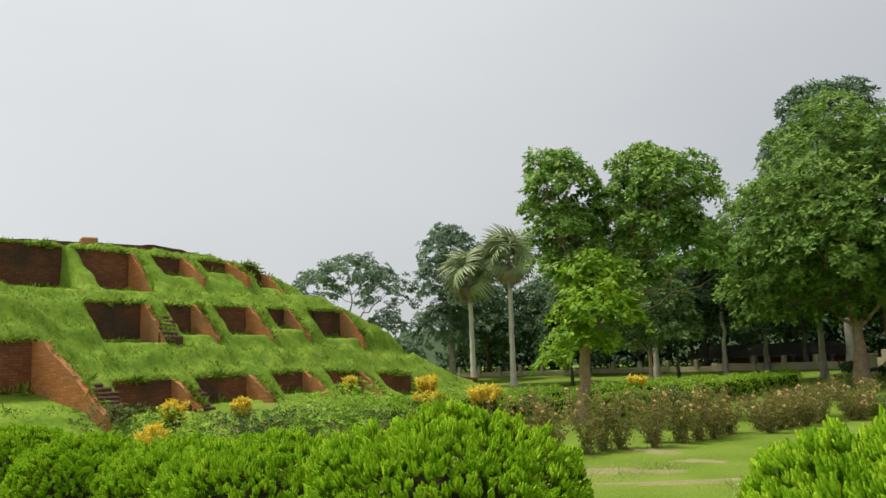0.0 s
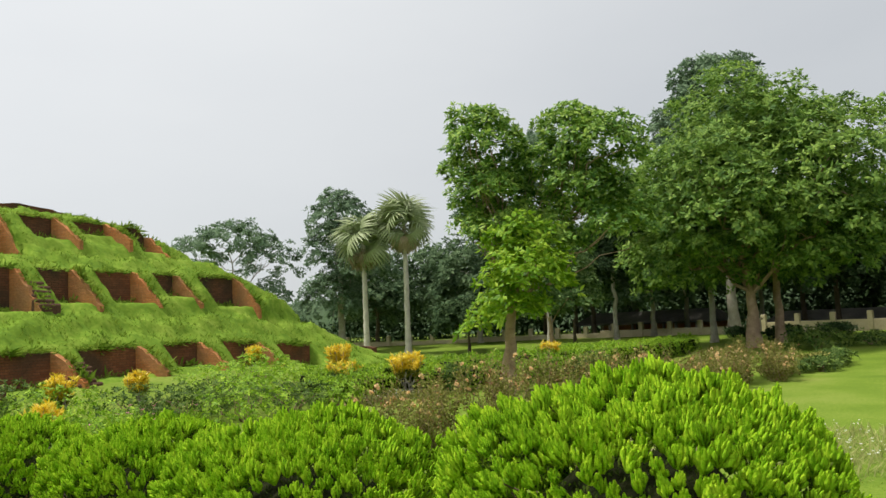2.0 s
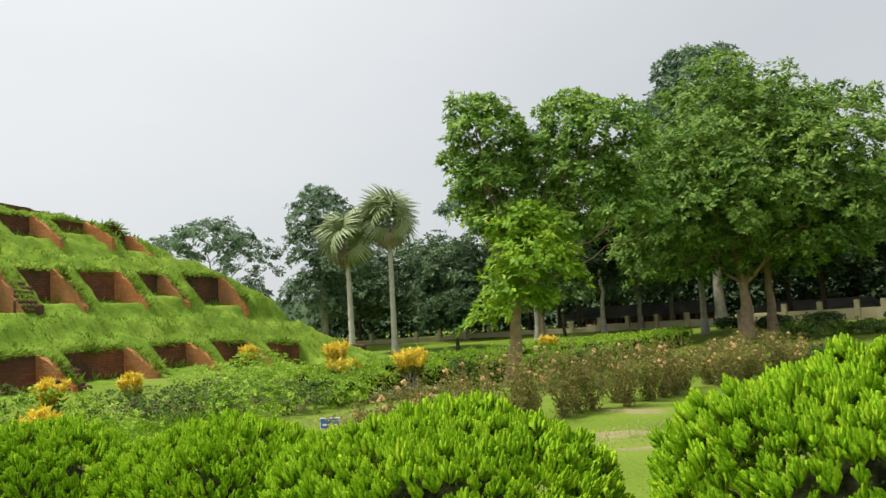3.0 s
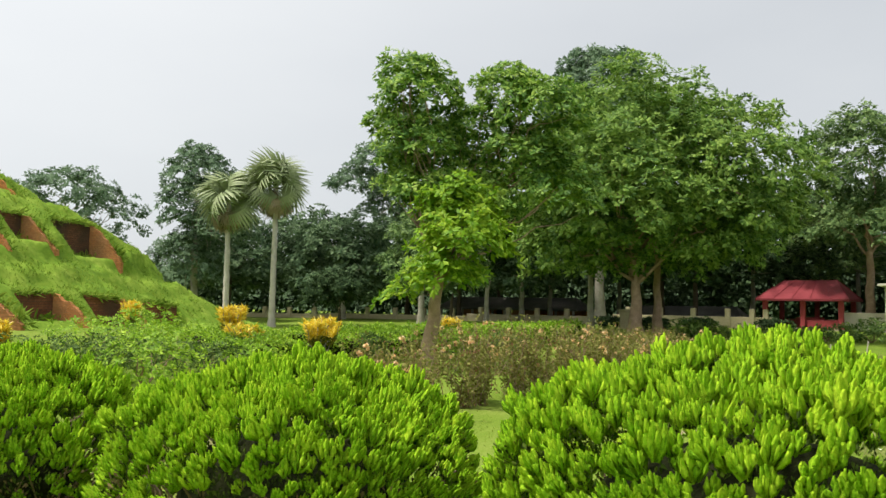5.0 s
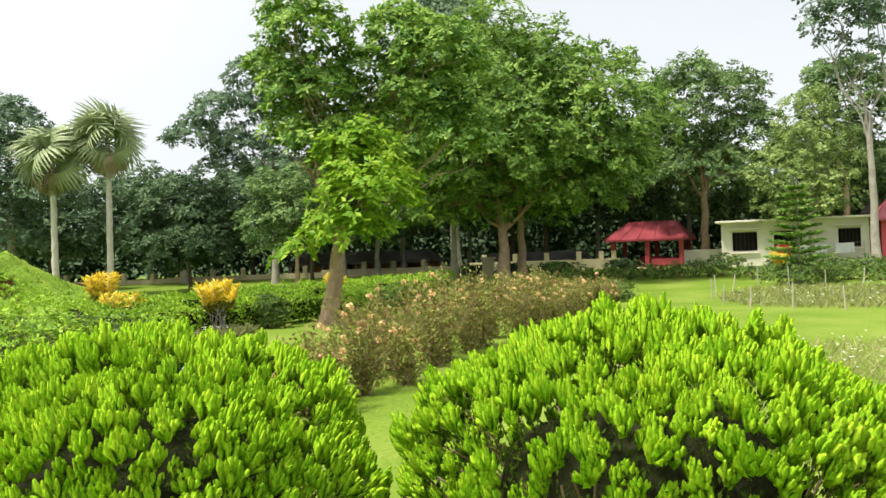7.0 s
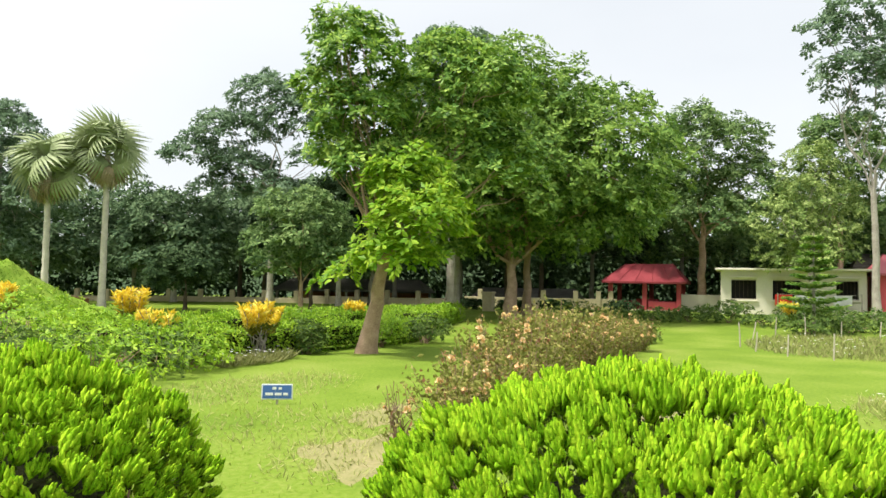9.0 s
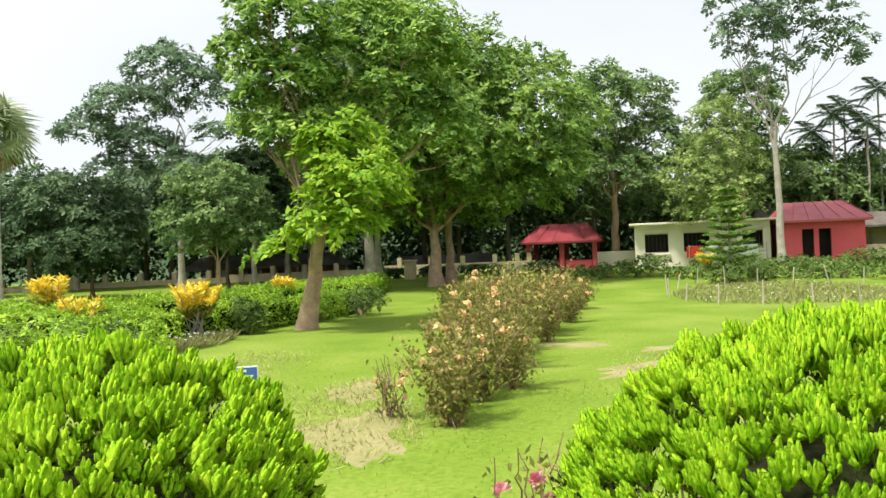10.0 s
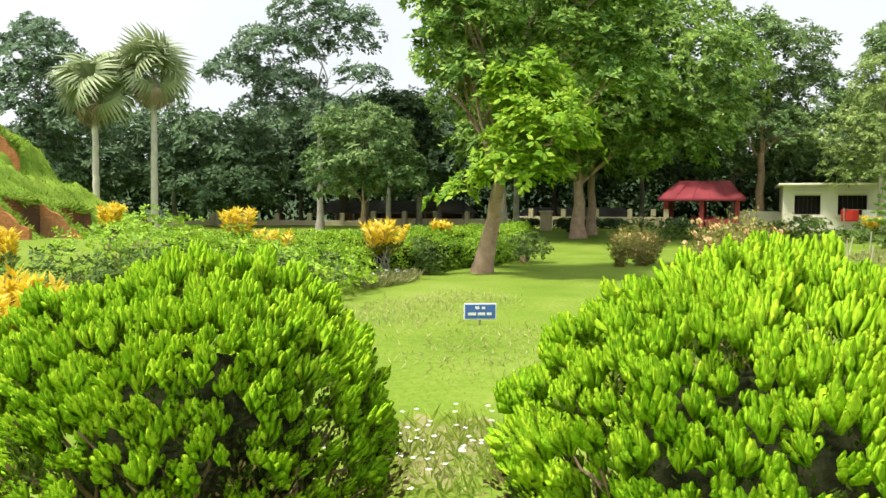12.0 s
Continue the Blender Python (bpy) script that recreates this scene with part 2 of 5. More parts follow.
BARK_DARK = surface("bark_dark", (0.045, 0.035, 0.025), (0.16, 0.12, 0.09), scale=3, fine=30, rough=0.95, bump=0.8)
PALM_BARK = surface("palm_bark", (0.36, 0.33, 0.28), (0.68, 0.63, 0.55), scale=3, fine=30, rough=0.95, bump=0.8)
# dark and brown brick: weathering plus painted shade on the cell walls
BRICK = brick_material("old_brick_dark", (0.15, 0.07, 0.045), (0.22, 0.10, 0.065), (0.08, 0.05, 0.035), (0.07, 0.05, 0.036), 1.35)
# same old brick, brighter and more orange: sunlight is put into the colour
BRICK_LIT = brick_material("old_brick_orange_lit", (0.49, 0.205, 0.1), (0.6, 0.28, 0.14), (0.4, 0.21, 0.12), (0.38, 0.21, 0.115), 1.6)
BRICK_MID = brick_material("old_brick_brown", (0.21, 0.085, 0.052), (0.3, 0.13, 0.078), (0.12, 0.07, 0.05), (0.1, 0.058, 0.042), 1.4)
CREAM = surface("cream_plaster", (0.58, 0.54, 0.42), (0.8, 0.76, 0.64), scale=0.8, fine=20, rough=0.9, bump=0.2)
WALL_TAN = surface("tan_plaster", (0.36, 0.3, 0.18), (0.62, 0.54, 0.37), scale=0.8, fine=18, rough=0.95, bump=0.3)
ROOF_RED = surface("red_roof", (0.15, 0.018, 0.025), (0.34, 0.065, 0.075), scale=1.2, fine=20, rough=0.5, bump=0.3)
RED_PAINT = surface("red_paint", (0.42, 0.05, 0.065), (0.64, 0.11, 0.13), scale=1.0, fine=20, rough=0.6, bump=0.2)
# the red paint darkened: shade under the shelter roof is in the colour
RED_SHADED = surface("red_paint_shaded", (0.25, 0.03, 0.04), (0.44, 0.075, 0.085), scale=1.0, fine=20, rough=0.6, bump=0.2)
DARK_INSIDE = surface("dark_interior", (0.012, 0.011, 0.010), (0.03, 0.028, 0.025), scale=2, rough=0.8)
GREY_ROOF = surface("grey_tin_roof", (0.1, 0.095, 0.085), (0.24, 0.225, 0.2), scale=1.5, fine=25, rough=0.9, bump=0.3, spec=0.1)
WOOD = surface("weathered_wood", (0.3, 0.26, 0.2), (0.6, 0.55, 0.46), scale=4, fine=40, rough=0.9)
RED_CLOTH = surface("red_cloth", (0.5, 0.03, 0.02), (0.68, 0.06, 0.04), scale=3, rough=0.9)
WHITE_CLOTH = surface("white_cloth", (0.62, 0.62, 0.62), (0.8, 0.8, 0.8), scale=3, rough=0.9)
SIGN_BLUE = surface("sign_blue", (0.05, 0.12, 0.36), (0.08, 0.17, 0.45), scale=5, rough=0.45, bump=0.05)
SIGN_WHITE = surface("sign_white", (0.7, 0.72, 0.75), (0.82, 0.83, 0.85), scale=5, rough=0.5, bump=0.05)


# ---- mesh tools ----
def raw_mesh(name, co, quads, mat, uv=None, smooth=False):
    co, quads = np.asarray(co, np.float32), np.asarray(quads, np.int32)
    k = quads.shape[1]
    me = bpy.data.meshes.new(name)
    me.vertices.add(len(co))
    me.vertices.foreach_set("co", co.ravel())
    me.loops.add(quads.size)
    me.loops.foreach_set("vertex_index", quads.ravel())
    me.polygons.add(len(quads))
    me.polygons.foreach_set("loop_start", np.arange(0, quads.size, k, dtype=np.int32))
    me.polygons.foreach_set("use_smooth", np.full(len(quads), smooth))
    if uv is not None:
        me.uv_layers.new(name="UVMap").data.foreach_set("uv", np.asarray(uv, np.float32).ravel())
    me.update(calc_edges=True)
    if mat:
        me.materials.append(mat)
    return me


def thing(name, loc, label, category, group="", kind=""):
    ob = new(name)
    ob.location = loc
    ob.empty_display_size = 0.2
    return tagged(ob, label, category, group, kind)


def part(name, data, parent, label=""):
    """Links a mesh as one part of a thing."""
    ob = new(name, data)
    ob.parent = parent
    return tagged(ob, label) if label else ob


def bm_mesh(name, bm, mat, smooth=False):
    me = bpy.data.meshes.new(name)
    bmesh.ops.recalc_face_normals(bm, faces=bm.faces[:])
    bm.to_mesh(me)
    bm.free()
    me.materials.append(mat)
    for p in me.polygons:
        p.use_smooth = smooth
    return me


def box(name, a, b, mat, bevel=0.015, turn=0.0, centre=(0, 0)):
    """A bevelled box from corner a to corner b, turned about the upright through centre."""
    bm = bmesh.new()
    bmesh.ops.create_cube(bm, size=1)
    for v in bm.verts:
        v.co = Vector([a[i] + (v.co[i] + 0.5) * (b[i] - a[i]) for i in range(3)])
    if bevel:
        bmesh.ops.bevel(bm, geom=bm.edges[:], offset=bevel, segments=1, affect="EDGES")
    if turn:
        bmesh.ops.rotate(bm, verts=bm.verts, cent=(*centre, 0), matrix=Matrix.Rotation(turn, 3, "Z"))
    return bm_mesh(name, bm, mat)


def unit(v):
    return v / np.maximum(np.linalg.norm(v, axis=-1, keepdims=True), 1e-9)


def tube_arrays(pts, radii, sides=8):
    pts, radii = np.asarray(pts, float), np.asarray(radii, float)
    t = unit(np.gradient(pts, axis=0))
    ref = np.where(np.abs(t[:, 2:3]) > 0.9, [[1.0, 0, 0]], [[0, 0, 1.0]])
    s = unit(np.cross(t, ref))
    u = np.cross(s, t)
    a = np.linspace(0, 2 * np.pi, sides, endpoint=False)
    ring = pts[:, None] + radii[:, None, None] * (np.cos(a)[None, :, None] * s[:, None] + np.sin(a)[None, :, None] * u[:, None])
    n = len(pts)
    i, j = np.meshgrid(np.arange(n - 1), np.arange(sides), indexing="ij")
    k = (j + 1) % sides
    q = np.stack([i * sides + j, i * sides + k, (i + 1) * sides + k, (i + 1) * sides + j], -1).reshape(-1, 4)
    return ring.reshape(-1, 3), q


def tubes(name, lines, mat, sides=6):
    co, qs, n = [], [], 0
    for pts, radii in lines:
        c, q = tube_arrays(pts, radii, sides)
        co.append(c)
        qs.append(q + n)
        n += len(c)
    return raw_mesh(name, np.concatenate(co), np.concatenate(qs), mat, smooth=True)


def bent(a, b, rng, n=7, wobble=0.06):
    a, b = np.asarray(a, float), np.asarray(b, float)
    f = np.linspace(0, 1, n)[:, None]
    off = rng.normal(0, wobble, (n, 3)) * np.linalg.norm(b - a) * np.sin(np.pi * f)
    return a + (b - a) * f + off


def leaf_arrays(pos, along, normal, length, width, fold=0.15, belly=0.45):
    """Pointed leaves, one folded rhombus each."""
    along = unit(along)
    side = unit(np.cross(along, normal))
    nrm = np.cross(side, along)
    length, width = np.asarray(length)[:, None], np.asarray(width)[:, None]
    mid = pos + along * length * belly
    co = np.stack([pos, mid + side * width * 0.5 - nrm * width * fold, pos + along * length, mid - side * width * 0.5 - nrm * width * fold], 1)
    return co.reshape(-1, 3), np.arange(len(pos) * 4).reshape(-1, 4)


def ball(rng, n):
    return unit(rng.normal(size=(n, 3)))


def crown_arrays(lobes, rng, clumps, leaves, leaf, clump_r, droop=0.25, flat=0.75, lower=0.35):
    """Domed clumps of drooping leaves, spaced over the outside of several lobes. lobes: centre x, y, z and radii."""
    lobes = np.asarray(lobes, float)
    area = (lobes[:, 3] * lobes[:, 4] + lobes[:, 4] * lobes[:, 5] + lobes[:, 3] * lobes[:, 5])
    tries = clumps * 3
    pick = rng.choice(len(lobes), tries, p=area / area.sum())
    d = ball(rng, tries)
    d[:, 2] = np.where(d[:, 2] < -lower, -d[:, 2], d[:, 2])
    ph = rng.uniform(0, 6.28, (len(lobes), 3))[pick]
    lump = 1 + 0.07 * (np.sin(d * [5, 5.6, 4.7] + ph)).sum(1, keepdims=True)
    c = lobes[pick, :3] + d * lump * lobes[pick, 3:] * rng.uniform(0.55, 1.06, (tries, 1)) ** 0.7
    kept = []
    for k in range(tries):
        if len(kept) >= clumps:
            break
        if not kept or (((c[kept] - c[k]) ** 2).sum(1).min() > (0.85 * clump_r) ** 2):
            kept.append(k)
    c, d = c[kept], d[kept]
    m = len(c)
    axis = unit(d * 0.6 + [0, 0, 0.7] + rng.normal(0, 0.15, (m, 3)))
    cr = clump_r * rng.uniform(0.65, 1.35, m)
    # every clump carries whorls of leaves over its upper side
    per = 7
    whorls = max(3, round(leaves / per))
    A, rr = np.repeat(axis, whorls, 0), np.repeat(cr, whorls)[:, None]
    e = ball(rng, m * whorls)
    s = (e * A).sum(1, keepdims=True)
    e = np.where(s < -0.15, e - 2 * s * A, e)
    centre = np.repeat(c, whorls, 0) + e * rr * np.array([1, 1, flat]) * rng.uniform(0.55, 1.0, (len(e), 1))
    w = unit(e * 0.6 + A * 0.5 + [0, 0, 0.25] + rng.normal(0, 0.2, e.shape))
    a1 = unit(np.cross(w, ball(rng, len(w))))
    a2 = np.cross(w, a1)
    ang = (np.arange(per) * 2.4)[None] + rng.uniform(0, 6.28, (len(w), 1)) + rng.normal(0, 0.25, (len(w), per))
    ray = a1[:, None] * np.cos(ang)[..., None] + a2[:, None] * np.sin(ang)[..., None]
    along = unit(ray + w[:, None] * rng.uniform(0.0, 0.7, ang.shape)[..., None] + [0, 0, -droop]).reshape(-1, 3)
    normal = unit(w[:, None] + rng.normal(0, 0.25, ray.shape)).reshape(-1, 3)
    n = len(along)
    ln = leaf * rng.uniform(0.65, 1.3, n)
    pos = np.repeat(centre, per, 0) + along * (ln * 0.15)[:, None]
    return leaf_arrays(pos, along, normal, ln, ln * rng.uniform(0.4, 0.58, n))


def smooth01(a, b, x):
    f = np.clip((x - a) / (b - a), 0, 1)
    return f * f * (3 - 2 * f)


# ---- the lie of the land ----
def ground_z(x, y):
    x, y = np.asarray(x, float), np.asarray(y, float)
    path = np.clip(0.42 - 0.05 * y, -0.22, 0.46)
    near = 1 - smooth01(2.5, 9, x)
    far = 0.5 * smooth01(22, 42, x)
    foot = 0.7 * smooth01(20.5, 26, y) * (1 - smooth01(13, 24, x))
    return path * near * (1 - smooth01(15, 22, y)) + np.maximum(far, foot)


def gz(x, y):
    return float(ground_z(x, y))


def axis_steps(lo, hi, step, far):
    mid = np.arange(lo, hi + 1e-6, step)
    out = [lo - 2, lo - 6, lo - 15, lo - 40, lo - 120, -far]
    out2 = [hi + 2, hi + 6, hi + 15, hi + 40, hi + 120, hi + 500, far]
    return np.array(sorted(out) + list(mid) + out2)


def grid_mesh(name, xs, ys, zfun, mat, smooth=True):
    X, Y = np.meshgrid(xs, ys, indexing="ij")
    Z = zfun(X, Y)
    co = np.stack([X, Y, Z], -1).reshape(-1, 3)
    n, m = len(xs), len(ys)
    i, j = np.meshgrid(np.arange(n - 1), np.arange(m - 1), indexing="ij")
    q = np.stack([i * m + j, (i + 1) * m + j, (i + 1) * m + j + 1, i * m + j + 1], -1).reshape(-1, 4)
    return raw_mesh(name, co, q, mat, smooth=smooth)


def fractal(x, y, s):
    """Cheap smooth unevenness."""
    return (np.sin(x * 1.7 * s + 1.3) * np.cos(y * 1.3 * s + 0.4) + 0.5 * np.sin(x * 3.9 * s + y * 2.1 * s) + 0.35 * np.cos(y * 5.3 * s - x * 2.7 * s + 2.0)) / 1.85


ground = tagged(new("ground", grid_mesh("ground", axis_steps(-12, 66, 0.6, 2500), axis_steps(-12, 66, 0.6, 2500),
                lambda x, y: ground_z(x, y) + 0.02 * fractal(x, y, 0.6) * (np.abs(x) < 80), LAWN)),
                "bright green lawn over gently sloping ground", "lawn", kind="structure")


def soil_patch(cx, cy, rx, ry, turn, seed):
    rng = np.random.RandomState(seed)
    a = np.linspace(0, 2 * np.pi, 40, endpoint=False)
    wob = 1 + 0.25 * np.sin(3 * a + rng.uniform(0, 6)) + 0.18 * np.sin(7 * a + rng.uniform(0, 6)) + rng.uniform(-0.12, 0.12, 40)
    co = [(cx, cy)]
    for f in (0.35, 0.7, 1.0):
        px, py = rx * wob * np.cos(a) * f, ry * wob * np.sin(a) * f
        co += list(zip(cx + px * math.cos(turn) - py * math.sin(turn), cy + px * math.sin(turn) + py * math.cos(turn)))
    co = np.array(co)
    z = ground_z(co[:, 0], co[:, 1]) + 0.02 * fractal(co[:, 0], co[:, 1], 0.6) + 0.012
    z[-40:] -= 0.03
    tri = [(0, 1 + k, 1 + (k + 1) % 40) for k in range(40)]
    for r in range(2):
        o = 1 + 40 * r
        for k in range(40):
            a0, a1, b0, b1 = o + k, o + (k + 1) % 40, o + 40 + k, o + 40 + (k + 1) % 40
            tri += [(a0, b0, b1), (a0, b1, a1)]
    me = raw_mesh("soil_patch", np.c_[co, z], tri, SOIL, smooth=True)
    tagged(new("soil_patch", me), "patch of bare dry sandy soil worn into the lawn", "bare soil", kind="structure")


for k, p in enumerate([(6.7, 13.25, 1.0, 0.55, 0.3), (8.6, 13.9, 0.85, 0.34, 0.2), (10.4, 10.5, 1.35, 0.38, -0.75), (12.9, 11.75, 0.3, 0.75, 0.1), (10.3, 9.0, 1.3, 0.22, -0.6), (12.4, 10.3, 0.3, 0.55, 0.5), (4.45, 14.5, 0.85, 0.55, 0.4)]):
    soil_patch(*p, seed=k)


# ---- the brick mound ----
MU, MV = np.array([0.915, 0.403]), np.array([-0.403, 0.915])
PROFILE_D = np.array([-1.2, 0.0, 0.8, 2.2, 3.5, 5.0, 6.3, 8.5, 10.0, 30.0])
PROFILE_Z = np.array([0.2, 0.75, 1.62, 2.75, 4.15, 5.0, 6.28, 6.85, 6.9, 6.9])
# each cell: from u, to u, back wall v, floor z at the wall, floor z at the mouth, has a cross wall
CELLS = [
    (5.0, 12.5, 20.8, 1.5, 0.8, True), (15.0, 16.9, 20.8, 0.72, 0.7, True), (17.9, 19.95, 20.8, 0.8, 0.8, True),
    (21.2, 22.66, 20.8, 0.9, 0.85, True), (24.1, 25.91, 20.8, 0.5, 0.45, True), (27.3, 29.4, 20.8, 0.45, 0.4, False),
    (15.7, 17.75, 23.5, 2.85, 2.75, True), (18.75, 19.84, 23.5, 3.1, 3.0, True), (20.95, 22.44, 23.5, 3.1, 3.0, True),
    (23.6, 24.5, 23.5, 3.4, 3.05, True), (26.0, 27.95, 23.5, 2.95, 2.9, True),
    (13.6, 16.6, 26.3, 4.75, 4.6, False), (17.1, 19.25, 26.3, 4.75, 4.65, True), (20.3, 21.56, 26.3, 5.5, 5.4, True),
    (22.5, 23.88, 26.3, 5.8, 5.6, True), (24.95, 25.97, 26.3, 5.3, 5.05, True),
]


SPLAY = 0.14  # the cross walls open outwards


def mound_shape(u, v):
    """Distance in from the foot of the slope, and the smooth height there."""
    step = 1.45 * (1 - smooth01(12.6, 14.6, u)) * (1 - smooth01(21.5, 25.5, v))
    d = np.minimum(np.minimum(v - 20.0 + step, 34.0 - u), np.minimum(52.0 - v, u + 14.0))
    z = np.interp(d, PROFILE_D, PROFILE_Z)
    z = np.minimum(z, 0.75 + 0.65 * np.maximum(34.0 - u, -0.8))
    z = z - 0.35 * smooth01(23, 30, u) * (d < 2.5) * smooth01(-0.5, 0.8, d)
    return d, z - 0.55 * (1 - smooth01(14, 20, u)) * smooth01(6.5, 8.5, d)


def mound_base(u, v):
    """The grassed body with no cells cut: lumpy between the rows, calmer along the wall tops."""
    d, z = mound_shape(u, v)
    calm = 1.0
    for wall in (20.8, 23.5, 26.3):
        calm = calm * (0.25 + 0.75 * smooth01(0.15, 0.7, np.abs(v - wall)))
    lumps = (0.13 * fractal(u, v, 1.5) + 0.09 * fractal(v, u, 3.4)) * smooth01(-0.8, 0.6, d)
    ridges = 0.06 * np.sin(v * 7 + 1.5 * np.sin(u * 0.9)) * smooth01(0.3, 1.2, d)
    return z + (lumps + ridges + 0.05 * fractal(u * 2.3, v * 2.1, 3.0)) * calm


def mound_z(u, v):
    z = mound_base(u, v)
    for u0, u1, wall, zin, zout, fin in CELLS:
        f = np.clip((wall - v) / 2.6, 0, 1)
        floor = zin + (zout - zin) * f
        inside = (u > u0) & (u < u1 + 0.02 + fin * (0.1 + SPLAY * np.clip(wall - v, 0, 1.6))) & (v < wall + 0.02) & (v > wall - 3.2)
        z = np.where(inside, np.minimum(z, floor + 0.03 * fractal(u, v, 5)), z)
    return z


def to_xy(u, v):
    return u * MU[0] + v * MV[0], u * MU[1] + v * MV[1]


def mound_grid():
    us = np.concatenate([np.arange(-16, 4, 0.8), np.arange(4, 36.3, 0.11)])
    vs = np.concatenate([np.arange(16.5, 29.5, 0.11), np.arange(29.5, 54, 0.8)])
    Uu, Vv = np.meshgrid(us, vs, indexing="ij")
    Z = mound_z(Uu, Vv)
    X, Y = to_xy(Uu, Vv)
    d = mound_shape(Uu, Vv)[0]
    Z = np.where(d < -1.0, ground_z(X, Y) - 0.15, np.maximum(Z, ground_z(X, Y) - 0.1))
    n, m = len(us), len(vs)
    i, j = np.meshgrid(np.arange(n - 1), np.arange(m - 1), indexing="ij")
    q = np.stack([i * m + j, (i + 1) * m + j, (i + 1) * m + j + 1, i * m + j + 1], -1).reshape(-1, 4)
    return raw_mesh("grass_body", np.stack([X, Y, Z], -1).reshape(-1, 3), q, MOUND_GRASS, smooth=True)


mound = thing("ruined_mound", (0, 0, 0), "terraced green mound with ruined old brick cells in three rows", "mound")
part("grass_body", mound_grid(), mound, "grass-grown earth terraces")


def prism_wall(name, outline, direction, thick, mat):
    """A wall slab: outline points (s, z) along the direction from an origin, thickened. UVs in metres."""
    origin, dirv, nrm = direction
    n = len(outline)
    co = []
    for side in (0.0, thick):
        for s, z in outline:
            p = np.array(origin) + np.array(dirv) * s + np.array(nrm) * side
            co.append((p[0], p[1], z))
    bm = bmesh.new()
    vs = [bm.verts.new(c) for c in co]
    faces = [bm.faces.new(vs[:n]), bm.faces.new(vs[n:][::-1])] + [bm.faces.new((vs[i], vs[n + i], vs[n + (i + 1) % n], vs[(i + 1) % n])) for i in range(n)]
    uvl = bm.loops.layers.uv.new("UVMap")
    for f in faces:
        for lo in f.loops:
            c = lo.vert.co
            lo[uvl].uv = (c.x * dirv[0] + c.y * dirv[1] + (c.x * nrm[0] + c.y * nrm[1]), c.z)
    return bm_mesh(name, bm, mat)


def rough_top(a, b, za, zb, rng, n=9, amp=0.06):
    s = np.linspace(a, b, n)
    z = np.linspace(za, zb, n) + rng.uniform(-amp, amp, n)
    return list(zip(s, z))


FRINGE = []
for k, (u0, u1, wall, zin, zout, fin) in enumerate(CELLS):
    rng = np.random.RandomState(100 + k)
    n = max(5, int((u1 - u0) / 0.3))
    tops = [float(mound_shape(np.array(s), np.array(wall + 0.05))[1]) for s in np.linspace(u0, u1, n)]
    for _ in range(int((u1 - u0) * 170)):
        f = rng.uniform(-0.03, 1.03)
        FRINGE.append((u0 + f * (u1 - u0), wall + rng.uniform(-0.1, 0.2), tops[min(n - 1, max(0, int(f * n)))] + 0.0, rng.normal(0, 0.4), -rng.uniform(0.2, 1.3)))
    for _ in range(int((u1 - u0) * 60)):
        FRINGE.append((rng.uniform(u0, u1), wall - rng.uniform(0.08, 0.5) ** 1.3, zin + 0.03, rng.normal(0, 0.3), rng.uniform(-0.3, 0.3)))
    o = [(0, zin - 0.4)] + [(s - u0, t + rng.uniform(-0.05, 0.03)) for s, t in zip(np.linspace(u0, u1, n), tops)] + [(u1 - u0, zin - 0.4)]
    part("back_wall", prism_wall("back_wall", o, (to_xy(u0, wall - 0.06), MU, MV), 0.4, BRICK_MID if wall < 22 or k in (8, 12) else BRICK), mound, "dark weathered brick cell wall, shaded side put into its colour")
    if fin:
        reach = 2.7 if u1 < 13 else (1.15 if wall < 22 else 1.25)
        s = np.linspace(0, reach, 12)
        drop = np.clip((s / reach - 0.12) / 0.88, 0, 1) ** 1.15
        tz = (tops[-1] - 0.03) * (1 - drop) + (zout - 0.05 + (0.1 if wall < 22 else 0.0)) * drop + np.r_[0, rng.uniform(-0.06, 0.06, 11)]
        o = [(0, zin - 0.4)] + list(zip(s, tz)) + [(reach, zout - 0.5)]
        part("cross_wall", prism_wall("cross_wall", o, (to_xy(u1, wall), unit(SPLAY * MU - MV), unit(MU + SPLAY * MV)), 0.2, BRICK_LIT), mound, "crumbling orange brick cross wall, lit side put into its colour")
        for _ in range(150):
            f = rng.uniform(0, 0.97)
            FRINGE.append((u1 + SPLAY * f * reach + rng.uniform(0.1, 0.36), wall - f * reach, float(np.interp(f * reach, s, tz)) - 0.03, rng.uniform(-0.6, 0.5), -rng.uniform(0.0, 0.8)))

# the low brick rim on top and the stepped brickwork
rim_rng = np.random.RandomState(5)
o = [(0, 6.2)] + rough_top(0, 9.5, 6.65, 7.12, rim_rng, 30, 0.03) + rough_top(10, 11.5, 7.1, 6.92, rim_rng, 8, 0.03) + [(11.5, 6.2)]
part("rim_wall", prism_wall("rim_wall", o, (to_xy(13.0, 28.6), MU, MV), 0.5, BRICK), mound, "low brick rim along the top")
part("rim_block", box("rim_block", (-0.3, -0.3, 6.3), (0.3, 0.3, 7.08), BRICK_LIT, 0.05), mound).location = (*to_xy(19.0, 28.4), 0)
o = [(0, 0.1)] + rough_top(0, 6, 0.9, 1.3, rim_rng, 12, 0.06) + [(6, 0.1)]
part("rim_wall", prism_wall("rim_wall", o, (to_xy(33.9, 20.3), MV, MU), 0.4, BRICK), mound, "low dark brick wall at the mound's foot")


